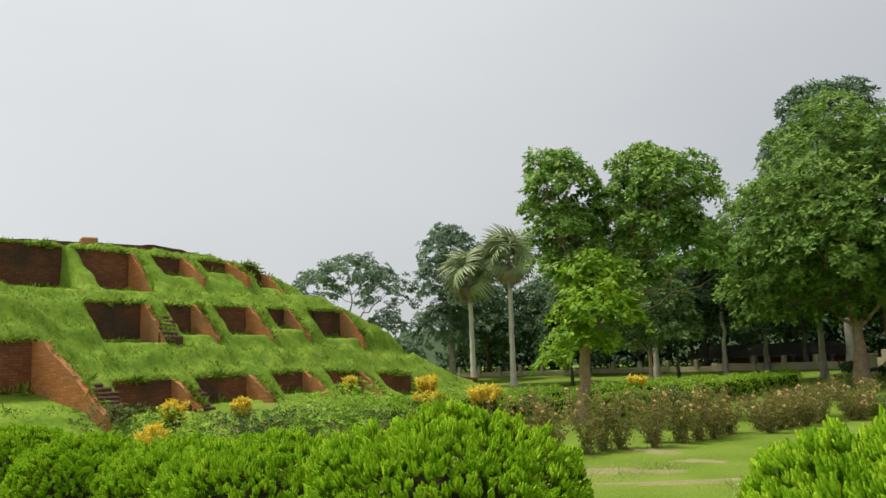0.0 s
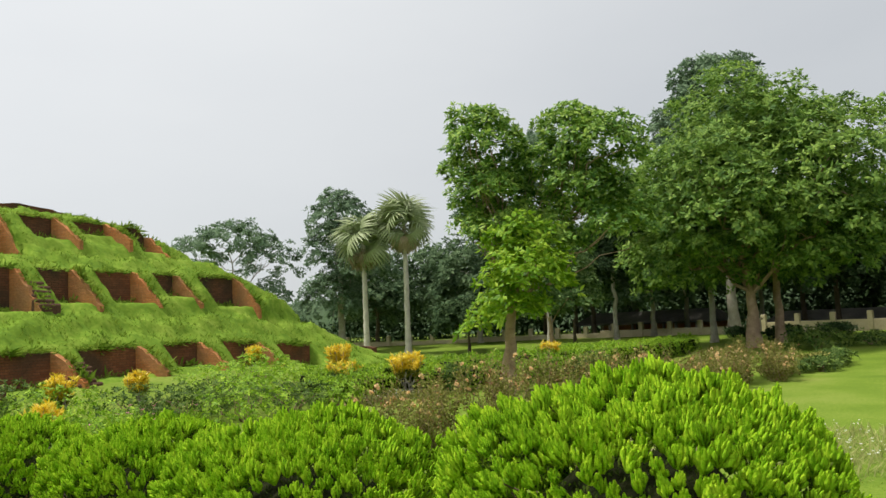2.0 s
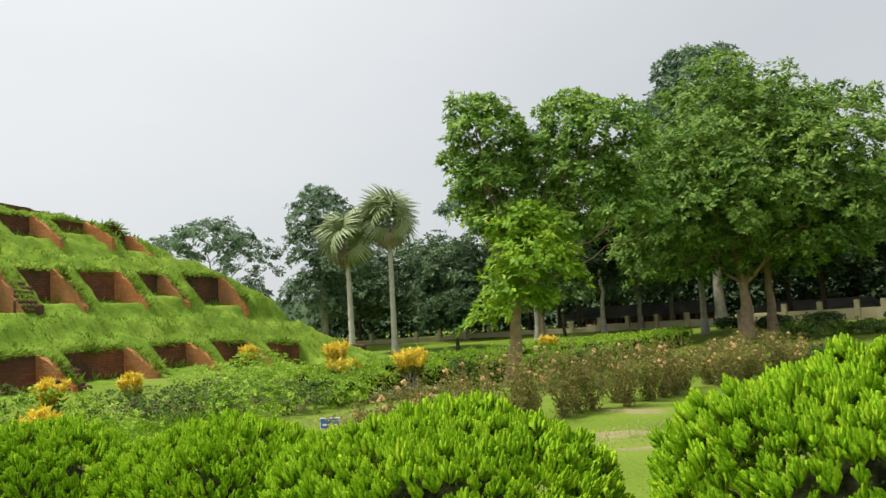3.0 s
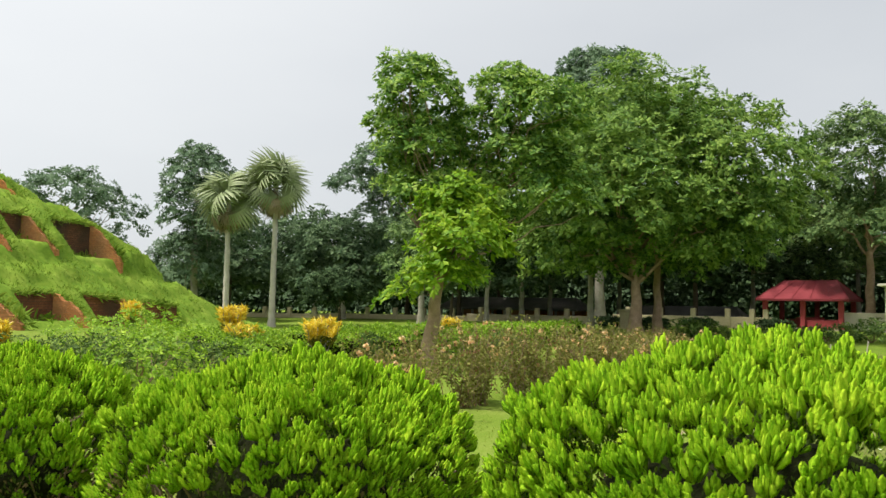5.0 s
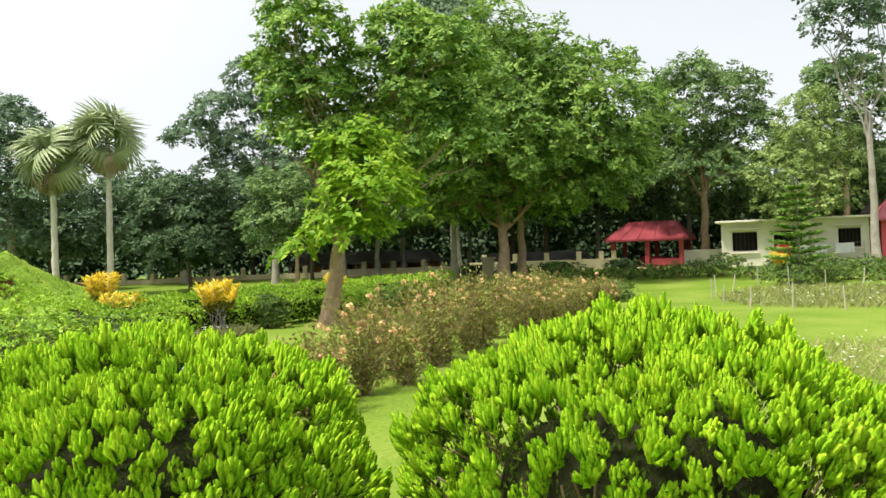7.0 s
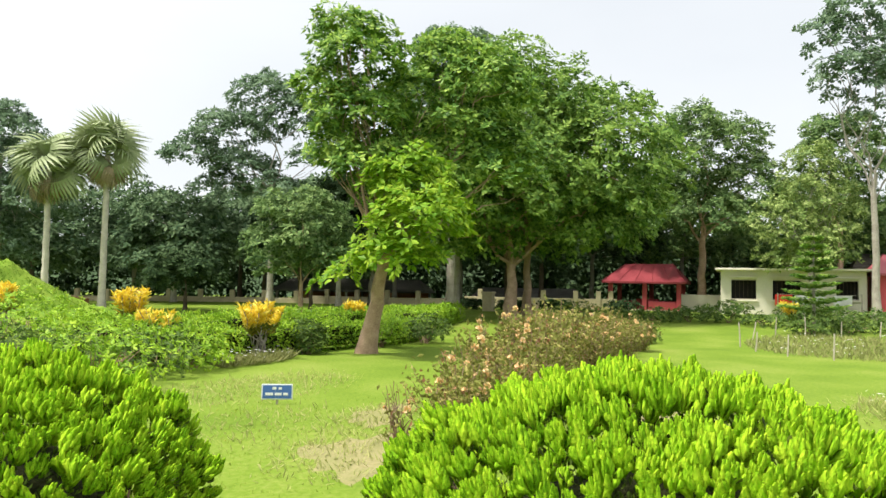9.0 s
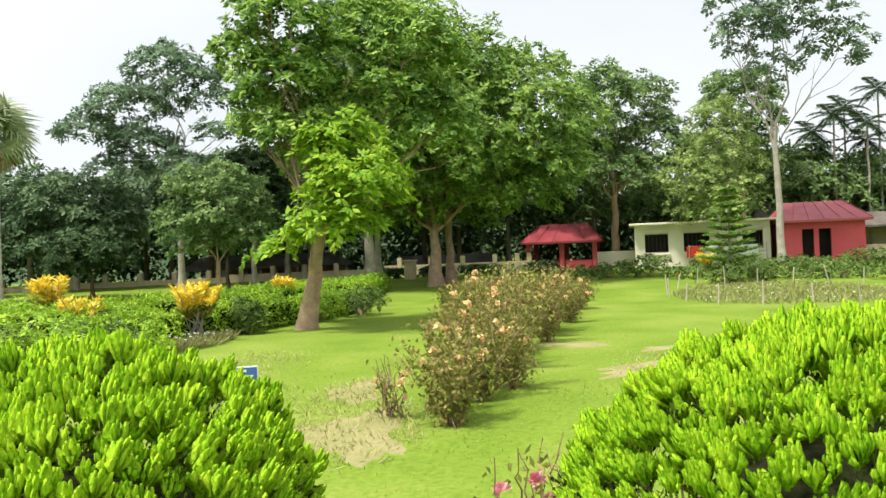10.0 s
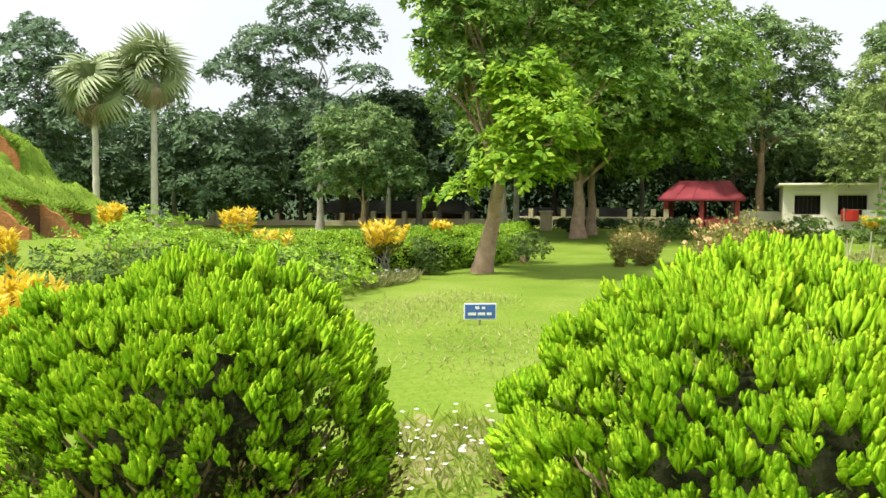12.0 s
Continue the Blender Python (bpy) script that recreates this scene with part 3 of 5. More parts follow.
def steps(u, v, z, w, n, rise, going):
    for k in range(n):
        a = part("step", box("step", (-w / 2, -going / 2, -0.25), (w / 2, going / 2, rise), BRICK_MID, 0.04), mound)
        x, y = to_xy(u, v + k * going)
        a.location, a.rotation_euler = (x + 0.1 * math.sin(k * 5.1), y, z + k * rise), (0.03 * math.sin(k * 3), 0.04 * math.sin(k * 7), math.atan2(MU[1], MU[0]) + 0.08 * math.sin(k * 4.3))


steps(17.4, 19.8, 0.65, 0.8, 8, 0.11, 0.14)
steps(14.0, 19.5, 0.85, 1.2, 7, 0.11, 0.19)
steps(18.3, 22.4, 2.9, 0.7, 7, 0.14, 0.15)


def mound_zone(rng, n):
    u, v = rng.uniform(8, 33.5, n), rng.uniform(18.8, 29, n)
    keep = np.ones(n, bool)
    for u0, u1, wall, *_ in CELLS:
        keep &= ~((u > u0 - 0.05) & (u < u1 + 0.25 + SPLAY * np.clip(wall - v, 0, 1.3)) & (v < wall + 0.1) & (v > wall - 1.3))
    return np.c_[u, v][keep]


def mound_blades():
    rng = np.random.RandomState(71)
    p = mound_zone(rng, 52000)
    x, y = to_xy(p[:, 0], p[:, 1])
    pos = np.c_[x, y, mound_z(p[:, 0], p[:, 1]) - 0.02]
    h = rng.uniform(0.04, 0.1, len(p)) * (1 + 1.6 * np.clip(fractal(x, y, 2.5), 0, 1))
    lean = np.c_[rng.normal(0, 0.7, (len(p), 2)), np.ones(len(p))]
    # longer grass hanging over the broken wall tops
    F = np.array(FRINGE)
    fx, fy = to_xy(F[:, 0], F[:, 1])
    pos = np.r_[pos, np.c_[fx, fy, F[:, 2] + rng.uniform(-0.06, 0.05, len(F))]]
    lx, ly = F[:, 3] * MU[0] + F[:, 4] * MV[0], F[:, 3] * MU[1] + F[:, 4] * MV[1]
    lean = np.r_[lean, np.c_[lx, ly, rng.uniform(-0.35, 0.7, len(F))]]
    h = np.r_[h, rng.uniform(0.08, 0.22, len(F)) * (1 + 1.2 * np.clip(fractal(fx, fy, 1.9), 0, 1))]
    co, q = leaf_arrays(pos, lean, ball(rng, len(pos)) + [0, 0, 0.6], h, h * 0.2 + 0.006)
    return raw_mesh("mound_grass", co, q, MOUND_BLADES)


tagged(new("mound_grass", mound_blades()), "uneven tufts of wild grass on the mound's terraces", "grass", kind="stuff")


# ---- thuja bushes along the path ----
def spray_arrays(rng, pos, out, size, leaflets=42, wide=0.4):
    """Upright plumes of small blunt leaflets, each plume a narrow ball that opens upwards."""
    n = len(pos)
    up = unit(out * 0.5 + np.array([0, 0, 0.9]) + rng.normal(0, 0.16, (n, 3)))
    face = unit(np.cross(up, ball(rng, n)))
    side = np.cross(up, face)
    size = size * rng.uniform(0.75, 1.25, n)
    U, Fa, S, Z = (np.repeat(a, leaflets, 0) for a in (up, face, side, size))
    m = n * leaflets
    a, f = rng.uniform(0, 2 * np.pi, m), rng.uniform(0.0, 1, m) ** 0.6
    r = wide * Z * np.sin(np.pi * np.clip(0.15 + 0.62 * f, 0, 1)) * np.sqrt(rng.uniform(0.05, 1, m))
    way = S * np.cos(a)[:, None] + 0.6 * Fa * np.sin(a)[:, None]
    O = np.repeat(out, leaflets, 0)
    p = np.repeat(pos, leaflets, 0) + U * (Z * f * 0.8 - r * 0.35)[:, None] + way * r[:, None]
    al = unit(U + way * 0.8 + rng.normal(0, 0.16, (m, 3)))
    ln = Z * rng.uniform(0.13, 0.21, m)
    nrm = unit(way * 0.35 + 0.6 * O + np.array([0, 0, 0.75]) + rng.normal(0, 0.22, (m, 3)))
    return leaf_arrays(p, al, nrm, ln, ln * 0.46, 0.2, 0.68)


def tuft_arrays(rng, pos, out, size, fingers=11):
    """Upright feathery tufts, each a brush of soft pointed fingers that open outwards."""
    n = len(pos)
    up = unit(out * 0.65 + np.array([0, 0, 0.7]) + rng.normal(0, 0.15, (n, 3)))
    face = unit(out - (out * up).sum(1, keepdims=True) * up + rng.normal(0, 0.5, (n, 3)))
    side = unit(np.cross(up, face))
    face = np.cross(side, up)
    size = size * rng.uniform(0.75, 1.3, n)
    ang = (np.arange(fingers) * 2.4)[None] + rng.uniform(0, 6.28, (n, 1))
    far = np.sqrt(np.arange(fingers) / (fingers - 1))[None] * rng.uniform(0.8, 1.1, (n, fingers))
    w = side[:, None] * np.cos(ang)[..., None] + 0.6 * face[:, None] * np.sin(ang)[..., None]
    S = size[:, None, None]
    root = pos[:, None] + w * far[..., None] * 0.12 * S + up[:, None] * S * rng.uniform(0.2, 0.4, (n, fingers, 1))
    tip = pos[:, None] + w * far[..., None] * 0.4 * S + up[:, None] * S * (1.05 - 0.36 * far**2 + rng.normal(0, 0.05, (n, fingers)))[..., None]
    ax = unit(tip - root)
    b1 = unit(np.cross(ax, ball(rng, n)[:, None] + 0 * ax))
    b2 = np.cross(ax, b1)
    belly = (0.108 * size[:, None] * rng.uniform(0.8, 1.2, (n, fingers)))[..., None]
    rings = []
    for h, r in ((0.0, 0.5), (0.62, 1.0), (1.0, 0.34)):
        for k in range(3):
            a = k * 2.0944 + h * 0.8
            mid = root + (tip - root) * h + (w * far[..., None] * 0.06 * S if h == 0.62 else 0)
            rings.append(mid + (b1 * math.cos(a) + b2 * math.sin(a)) * belly * r)
    co = np.stack(rings, 2).reshape(-1, 3)
    i, j = np.meshgrid(np.arange(2), np.arange(3), indexing="ij")
    k = (j + 1) % 3
    q = np.stack([i * 3 + j, i * 3 + k, (i + 1) * 3 + k, (i + 1) * 3 + j], -1).reshape(-1, 4)
    return co, (q[None] + (np.arange(n * fingers) * 9)[:, None, None]).reshape(-1, 4)


def spaced(p, r):
    """Indices of points that keep at least r from one another."""
    cells, kept = {}, []
    key = np.floor(p / r).astype(int)
    near = list(itertools.product((-1, 0, 1), repeat=3))
    for i, (a, b, c) in enumerate(key.tolist()):
        x, y, z = p[i]
        if all((x - u) ** 2 + (y - v) ** 2 + (z - w) ** 2 >= r * r for da, db, dc in near for u, v, w in cells.get((a + da, b + db, c + dc), ())):
            cells.setdefault((a, b, c), []).append((x, y, z))
            kept.append(i)
    return np.array(kept)


def dome_points(rng, n, rx, ry, h, lobed, low=-0.55):
    """Points over a clipped dome that bulges at mid height; returns place and outward way."""
    d = ball(rng, int(n * 1.7))
    d = d[d[:, 2] > low][:n]
    bulge = 1 + lobed * (np.sin(d[:, 0] * 5 + 1) * np.cos(d[:, 1] * 6) + 0.6 * np.sin(d[:, 2] * 7 + d[:, 0] * 4))
    zc, rz = h * 0.52, h * 0.48
    square = (np.abs(d[:, 0]) ** 4 + np.abs(d[:, 1]) ** 4 + np.abs(d[:, 2]) ** 4) ** -0.25
    square = np.where(d[:, 2] > 0, 0.67 + 0.33 * square, 1)
    p = d * np.array([rx, ry, rz]) * (bulge * square)[:, None] + [0, 0, zc]
    return p, unit(d / np.array([rx, ry, rz]))


def thuja(x, y, rx, ry, top, bare, seed, label):
    rng = np.random.RandomState(seed)
    z0 = gz(x, y)
    h = top - z0
    t = thing("thuja_bush", (x, y, z0), label, "bush", "thuja bushes along the path")
    p, out = dome_points(rng, 7000, rx * 0.93, ry * 0.92, h * 0.95, 0.04)
    back = p[:, 0] > 0.45 * rx
    p, out = np.r_[p[~back], p[back][::3]], np.r_[out[~back], out[back][::3]]
    few = spaced(p, 0.045)
    p, out = p[few], out[few]
    way = np.arctan2(p[:, 1], p[:, 0])
    edge = h * (0.95 * bare + 0.05 * np.sin(4 * way + seed) - 0.08 * np.cos(way))
    below = 1 - smooth01(-0.06, 0.06, p[:, 2] - edge)
    patch = np.sin(p[:, 1] * 9 + seed) + np.sin(p[:, 0] * 8 + p[:, 2] * 9) > 0.9
    keep = rng.uniform(size=len(p)) > np.where(patch, 0.35, 0.7) * below
    gap = fractal(p[:, 1] * 3 + seed, p[:, 2] * 4 + p[:, 0] * 3, 1.0) < (-0.45 if bare > 0.45 else -0.6)
    keep &= ~(gap & (p[:, 2] < 0.8 * h) & (rng.uniform(size=len(p)) < 0.7))
    p, out = p[keep], out[keep]
    jit = rng.normal(0, 0.022, (len(p), 1)) - 0.05
    co, q = tuft_arrays(rng, p + out * jit, out, 0.106)
    me = raw_mesh("foliage", co, q, THUJA, smooth=True)
    part("foliage", me, t, "bright yellow-green upright sprays")
    # inner sprays carry painted shade that fills the gaps between tufts
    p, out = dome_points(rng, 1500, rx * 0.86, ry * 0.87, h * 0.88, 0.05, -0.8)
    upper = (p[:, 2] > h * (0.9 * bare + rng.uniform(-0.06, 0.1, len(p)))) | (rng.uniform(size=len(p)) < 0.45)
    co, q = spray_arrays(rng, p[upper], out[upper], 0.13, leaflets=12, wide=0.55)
    part("inner_foliage", raw_mesh("inner_foliage", co, q, THUJA_SHADED), t, "inner sprays coloured dark green as if shaded")
    co, q = spray_arrays(rng, p[~upper] + 0.03 * out[~upper], out[~upper], 0.14, leaflets=13, wide=0.45)
    part("dry_growth", raw_mesh("dry_growth", co, q, THUJA_DRY), t, "dry brown lower growth")
    lines = []
    for k in range(130):
        a = rng.uniform(0, 2 * math.pi)
        r = rng.uniform(0.7, 0.97)
        e = np.array([math.cos(a) * rx * r, math.sin(a) * ry * r, h * rng.uniform(0.25, 0.72)])
        lines.append((bent((rng.normal(0, 0.05), rng.normal(0, 0.05), 0.02), e, rng, 6, 0.08), np.linspace(0.014, 0.004, 6)))
    part("branchwork", tubes("branchwork", lines, TWIG, 5), t, "grey-brown bare twigs")
    # added solid core stops see-through; its near-black colour imitates inner shade
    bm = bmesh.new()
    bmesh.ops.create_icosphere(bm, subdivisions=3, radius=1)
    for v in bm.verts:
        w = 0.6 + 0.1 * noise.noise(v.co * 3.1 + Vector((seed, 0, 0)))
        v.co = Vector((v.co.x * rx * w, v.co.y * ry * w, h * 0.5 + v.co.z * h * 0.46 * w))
    part("core", bm_mesh("core", bm, CORE, True), t, "solid near-black core painted as inner shade")


for k, (x, y, rx, ry, top, bare) in enumerate([(3.5, 1.5, 0.84, 0.86, 1.84, 0.36), (3.24, 4.39, 0.84, 0.9, 1.7, 0.42), (2.83, 6.3, 0.86, 0.92, 1.48, 0.5), (2.78, 8.36, 0.86, 0.87, 1.32, 0.58), (2.2, 10.1, 0.84, 0.93, 1.31, 0.55), (1.85, 12.42, 0.89, 0.74, 1.28, 0.55), (1.8, 14.25, 0.66, 0.67, 1.22, 0.55)]):
    thuja(x, y, rx, ry, top, bare, 11 + k, "clipped dome-shaped golden thuja bush with brown twigs showing low down")


# ---- trees ----
def tree(name, base, trunk_r, fork, lobes, leaf_mat, bark, label, seed, clumps, leaves=26, leaf=0.26, clump_r=0.55, lean=(0, 0), droop=0.25, lower=0.35, group=""):
    """base x, y; fork: height where limbs start; lobes in metres from the base."""
    rng = np.random.RandomState(seed)
    z0 = gz(*base) - 0.05
    t = thing(name, (*base, z0), label, "tree", group)
    lobes = np.array(lobes, float)
    lobes[:, 3:] *= 1.07
    crown_mid = np.array([lean[0], lean[1], fork])
    f = np.linspace(0, 1, 9)
    pts = bent((0, 0, 0), crown_mid, rng, 9, 0.012 if fork < 5 else 0.004)
    rad = trunk_r * (1 - 0.35 * f) + trunk_r * 0.55 * np.exp(-f * fork / (trunk_r * 2.2))
    part("trunk", tubes("trunk", [(pts, rad)], bark, 12), t)
    for lb in lobes:
        end = lb[:3] + [0, 0, lb[5] * 0.25]
        r0 = trunk_r * 0.4 * min(1.0, 0.45 + lb[3] / 6)
        start = crown_mid - [0, 0, fork * rng.uniform(0.0, 0.12)]
        lines = [(bent(start, end, rng, 7, 0.05), np.linspace(r0, r0 * 0.22, 7))]
        for _ in range(4):
            s = lines[0][0][rng.randint(2, 6)]
            e = lb[:3] + ball(rng, 1)[0] * lb[3:] * 0.8
            lines.append((bent(s, e, rng, 5, 0.06), np.linspace(r0 * 0.4, r0 * 0.1, 5)))
        part("limb", tubes("limb", lines, bark, 6), t)
    co, q = crown_arrays(lobes, rng, int(clumps * 1.3), int(leaves * 2), leaf * 0.64, clump_r * 0.68, droop, lower=lower)
    part("crown", raw_mesh("crown", co, q, leaf_mat), t)
    return t


# tall young tree on the lawn: bright low growth, then a tall two-headed crown
t1 = tree("lawn_tree", (16.6, 17.9), 0.19, 2.4, [(0.1, 0.8, 7.55, 0.65, 0.65, 0.58), (0.0, 0.25, 6.9, 0.95, 0.95, 0.75), (0.2, 1.35, 6.3, 0.65, 0.7, 0.65), (0.1, 0.3, 5.5, 1.0, 1.0, 0.8), (0.3, 1.05, 4.8, 0.75, 0.65, 0.6), (0.3, 0.0, 4.4, 0.95, 0.95, 0.65),
           (1.9, -1.2, 7.4, 0.8, 0.8, 0.6), (2.1, -2.1, 6.6, 1.0, 1.0, 0.85), (1.4, -0.6, 6.2, 0.8, 0.8, 0.7), (2.2, -1.5, 5.3, 1.25, 1.25, 0.95), (2.3, -2.5, 4.5, 1.05, 0.95, 0.85), (0.9, -0.5, 4.1, 1.1, 1.2, 0.85)], LEAF_LIGHT, BARK,
          "tall young tree, leaning brown trunk, light green two-headed crown", 21, 540, 24, 0.25, 0.42, lean=(-0.15, -0.5))
rng = np.random.RandomState(22)
co, q = crown_arrays([(-0.3, -1.2, 3.9, 0.8, 0.8, 0.75), (-0.6, -1.55, 3.0, 1.0, 1.1, 0.75), (-0.7, -0.95, 2.2, 0.85, 0.95, 0.5), (-0.75, 0.4, 1.75, 0.3, 0.35, 0.28)], rng, 230, 30, 0.19, 0.28, 0.35)
part("low_crown", raw_mesh("low_crown", co, q, LEAF_BRIGHT), t1, "bright yellow-green young leaves")

tree("shade_tree", (32.6, 18.8), 0.27, 2.4, [(0.5, -0.3, 7.5, 4.5, 4.3, 3.35), (0.2, 2.8, 6.6, 3.2, 3.0, 2.6), (0.6, -3.5, 6.8, 3.2, 3.1, 2.9), (-2.2, -0.3, 6.0, 2.6, 3.4, 2.4), (0.5, 0.6, 4.6, 3.0, 4.2, 1.5), (-1.2, 2.8, 3.9, 1.9, 2.0, 1.3), (-0.4, -3.6, 4.5, 2.4, 2.2, 1.4), (1.2, 0.8, 3.9, 2.4, 3.6, 1.2)], LEAF_MID, BARK,
     "broad spreading shade tree with dense dome-shaped green crown", 31, 950, 28, 0.36, 0.85, lower=0.9)
tree("shade_tree", (34.6, 18.6), 0.2, 3.2, [(0, 0, 7.5, 3.0, 3.0, 3.0), (0.5, 2, 5.5, 2.5, 2.5, 2.0), (0.6, -1.6, 4.6, 2.4, 2.6, 1.6)], LEAF_MID, BARK, "second trunk of dense green shade trees behind the lawn", 32, 300, 26, 0.34, 0.75)
tree("forest_tree", (42.6, 25.0), 0.28, 9.0, [(0, 0, 13.5, 2.4, 2.4, 2.1), (0.5, 1.5, 11.3, 2.6, 2.8, 2.4), (-0.5, -1.5, 10.5, 2.6, 2.6, 2.2)], LEAF_GREY, BARK_PALE, "tall dark-crowned tree rising behind the shade tree", 33, 380, 24, 0.42, 0.7)
tree("forest_tree", (38.5, 30.0), 0.14, 3.8, [(0.3, -0.3, 5.6, 1.7, 1.7, 1.3), (0, 0.6, 4.4, 1.6, 1.6, 1.1)], LEAF_DARK, BARK_PALE, "slender pale-trunked tree with dark crown behind the garden wall", 34, 150, 24, 0.36, 0.65)
tree("forest_tree", (35.4, 22.2), 0.15, 5.0, [(0.3, 0.3, 6.5, 2.2, 2.4, 2.0), (0.5, -0.5, 4.6, 2.2, 2.2, 1.2)], LEAF_MID, BARK_PALE, "slender pale-trunked tree with green crown by the garden wall", 35, 220, 24, 0.32, 0.6)
# tall airy tree with a pale trunk
tree("airy_tree", (35.8, 32.6), 0.17, 6.6, [(0, 2.6, 9.2, 1.9, 2.0, 1.3), (0.8, -0.8, 9.8, 1.8, 1.8, 1.4), (-0.2, 4.8, 8.2, 1.5, 1.6, 0.9), (0, -2.4, 7.4, 1.2, 1.2, 0.8), (0.5, 0.9, 11.2, 1.6, 1.9, 1.2), (0.3, 2.2, 7.2, 1.7, 1.8, 1.0), (0.6, 0.2, 6.0, 1.5, 1.7, 0.9), (0.4, 3.6, 6.2, 1.3, 1.5, 0.9)], LEAF_GREY, BARK_PALE,
     "tall tree with pale straight trunk and airy dark grey-green crown", 36, 330, 22, 0.36, 0.55)
tree("young_tree", (29.3, 27.0), 0.12, 1.6, [(0, 0, 3.6, 2.0, 2.0, 1.7), (0.2, -1.2, 2.6, 1.2, 1.3, 1.0), (0, 0.8, 2.2, 1.3, 1.4, 1.0)], LEAF_SOFT, BARK, "small full-crowned green tree near the hedge", 37, 210, 24, 0.28, 0.5)
tree("small_tree", (30.3, 33.6), 0.1, 1.0, [(0, 0, 1.9, 1.5, 1.6, 0.9), (-0.2, 0.9, 1.5, 1.0, 1.1, 0.7)], LEAF_DARK, BARK_DARK, "low round dark green tree beside the wall", 38, 140, 24, 0.28, 0.45)
tree("small_tree", (33.0, 28.6), 0.1, 1.5, [(0, 0, 3.2, 1.6, 1.9, 1.5)], LEAF_DARK, BARK_DARK, "small dark green tree beside the wall", 39, 120, 24, 0.3, 0.5)
tree("round_tree", (45.0, 11.6), 0.24, 4.0, [(0, 0, 8.0, 2.9, 2.9, 2.9), (0, 2.2, 6.0, 2.2, 2.2, 1.8), (0, -2.2, 6.2, 2.2, 2.2, 2.0), (-1, 0, 4.8, 2.4, 2.8, 1.4)], LEAF_SOFT, BARK, "round-headed grey-green tree between shelter and house", 40, 440, 24, 0.34, 0.68)
tree("pale_tree", (40.6, 6.6), 0.15, 2.6, [(0, 0, 6.3, 1.3, 1.3, 1.8), (0, 0.9, 4.5, 1.5, 1.5, 1.4), (0, -1.0, 4.7, 1.4, 1.4, 1.5), (0, 0, 3.2, 1.6, 1.8, 0.9), (0, -0.6, 5.8, 1.0, 1.1, 1.3), (0.3, 0.3, 2.75, 1.2, 1.9, 0.6)], LEAF_PALE, BARK_PALE, "pale yellow-green tree in front of the cream house", 41, 210, 20, 0.26, 0.6, lower=0.8)
tree("tall_thin_tree", (38.8, 4.15), 0.18, 5.6, [(-0.2, 1.0, 10.4, 1.6, 1.5, 1.4), (0, -1.3, 11.2, 2.0, 1.9, 1.6), (0.2, 1.7, 12.4, 1.5, 1.3, 1.2), (0, -2.8, 9.6, 1.4, 1.5, 1.0), (0.1, 0.2, 9.0, 1.1, 1.0, 0.8), (0, 0.4, 13.4, 1.8, 1.8, 1.2)], LEAF_GREY, BARK_PALE,
     "tall tree with pale forked trunk and sparse dark crown", 42, 190, 20, 0.34, 0.5, lean=(0, 0.1))
tree("round_tree", (47.5, 4.6), 0.2, 4.0, [(0, 0, 8.4, 2.0, 2.2, 2.2), (0, 0.6, 6.0, 2.2, 2.4, 1.8)], LEAF_SOFT, BARK, "grey-green tree rising behind the cream house", 47, 260, 24, 0.34, 0.55)
tree("tall_thin_tree", (44.0, -3.0), 0.15, 13.6, [(0, -0.5, 15.5, 2.5, 2.5, 1.8), (0, 1.2, 14.6, 1.6, 1.6, 1.0)], LEAF_GREY, BARK_PALE, "tall pale-trunked tree beside the red outbuilding", 43, 200, 20, 0.36, 0.55, lean=(0, -0.7))
# behind the mound and the palms
tree("far_tree", (28.7, 57.0), 0.24, 4.5, [(0, 0, 8.2, 3.0, 3.2, 1.6), (-2.4, 1.2, 7.2, 1.8, 1.8, 1.5), (2.4, -1.2, 6.6, 2.0, 2.2, 2.0), (2.4, -1.6, 4.4, 1.4, 1.6, 1.2)], LEAF_GREY, BARK_PALE, "distant broad tree with open grey-green crown behind the mound", 44, 190, 22, 0.4, 0.62)
tree("far_tree", (30.2, 45.2), 0.24, 5.0, [(0, 0, 8.8, 1.7, 1.7, 1.5), (-0.1, 0.1, 6.6, 1.7, 1.7, 1.8), (0.9, -0.9, 5.2, 2.0, 2.0, 1.8), (-0.4, 0.4, 3.2, 2.1, 2.1, 1.8)], LEAF_GREY, BARK_PALE, "tall grey-green tree behind the palms", 45, 380, 22, 0.36, 0.6)
tree("far_tree", (26.4, 47.0), 0.12, 1.4, [(0, 0, 1.8, 1.9, 2.0, 1.2)], LEAF_GREY, BARK_PALE, "small grey-green tree at the mound's far corner", 46, 170, 22, 0.36, 0.6)
WOODS = [(43, 35, 7.5), (46, 30, 8.0), (44, 40, 7.0), (40, 45, 7.2), (47, 23, 8.5), (48, 18, 8.2), (36, 49, 6.5), (50, 27, 9.0), (48, 35, 8.5), (51, 13, 8.0), (52, 7, 7.0), (51, 1, 6.5), (52, -4, 6.0), (52, -10, 7.0), (50, 42, 8.5), (37.5, 40.0, 6.2), (45.5, 20.5, 7.5), (41.5, 29.5, 6.5)]
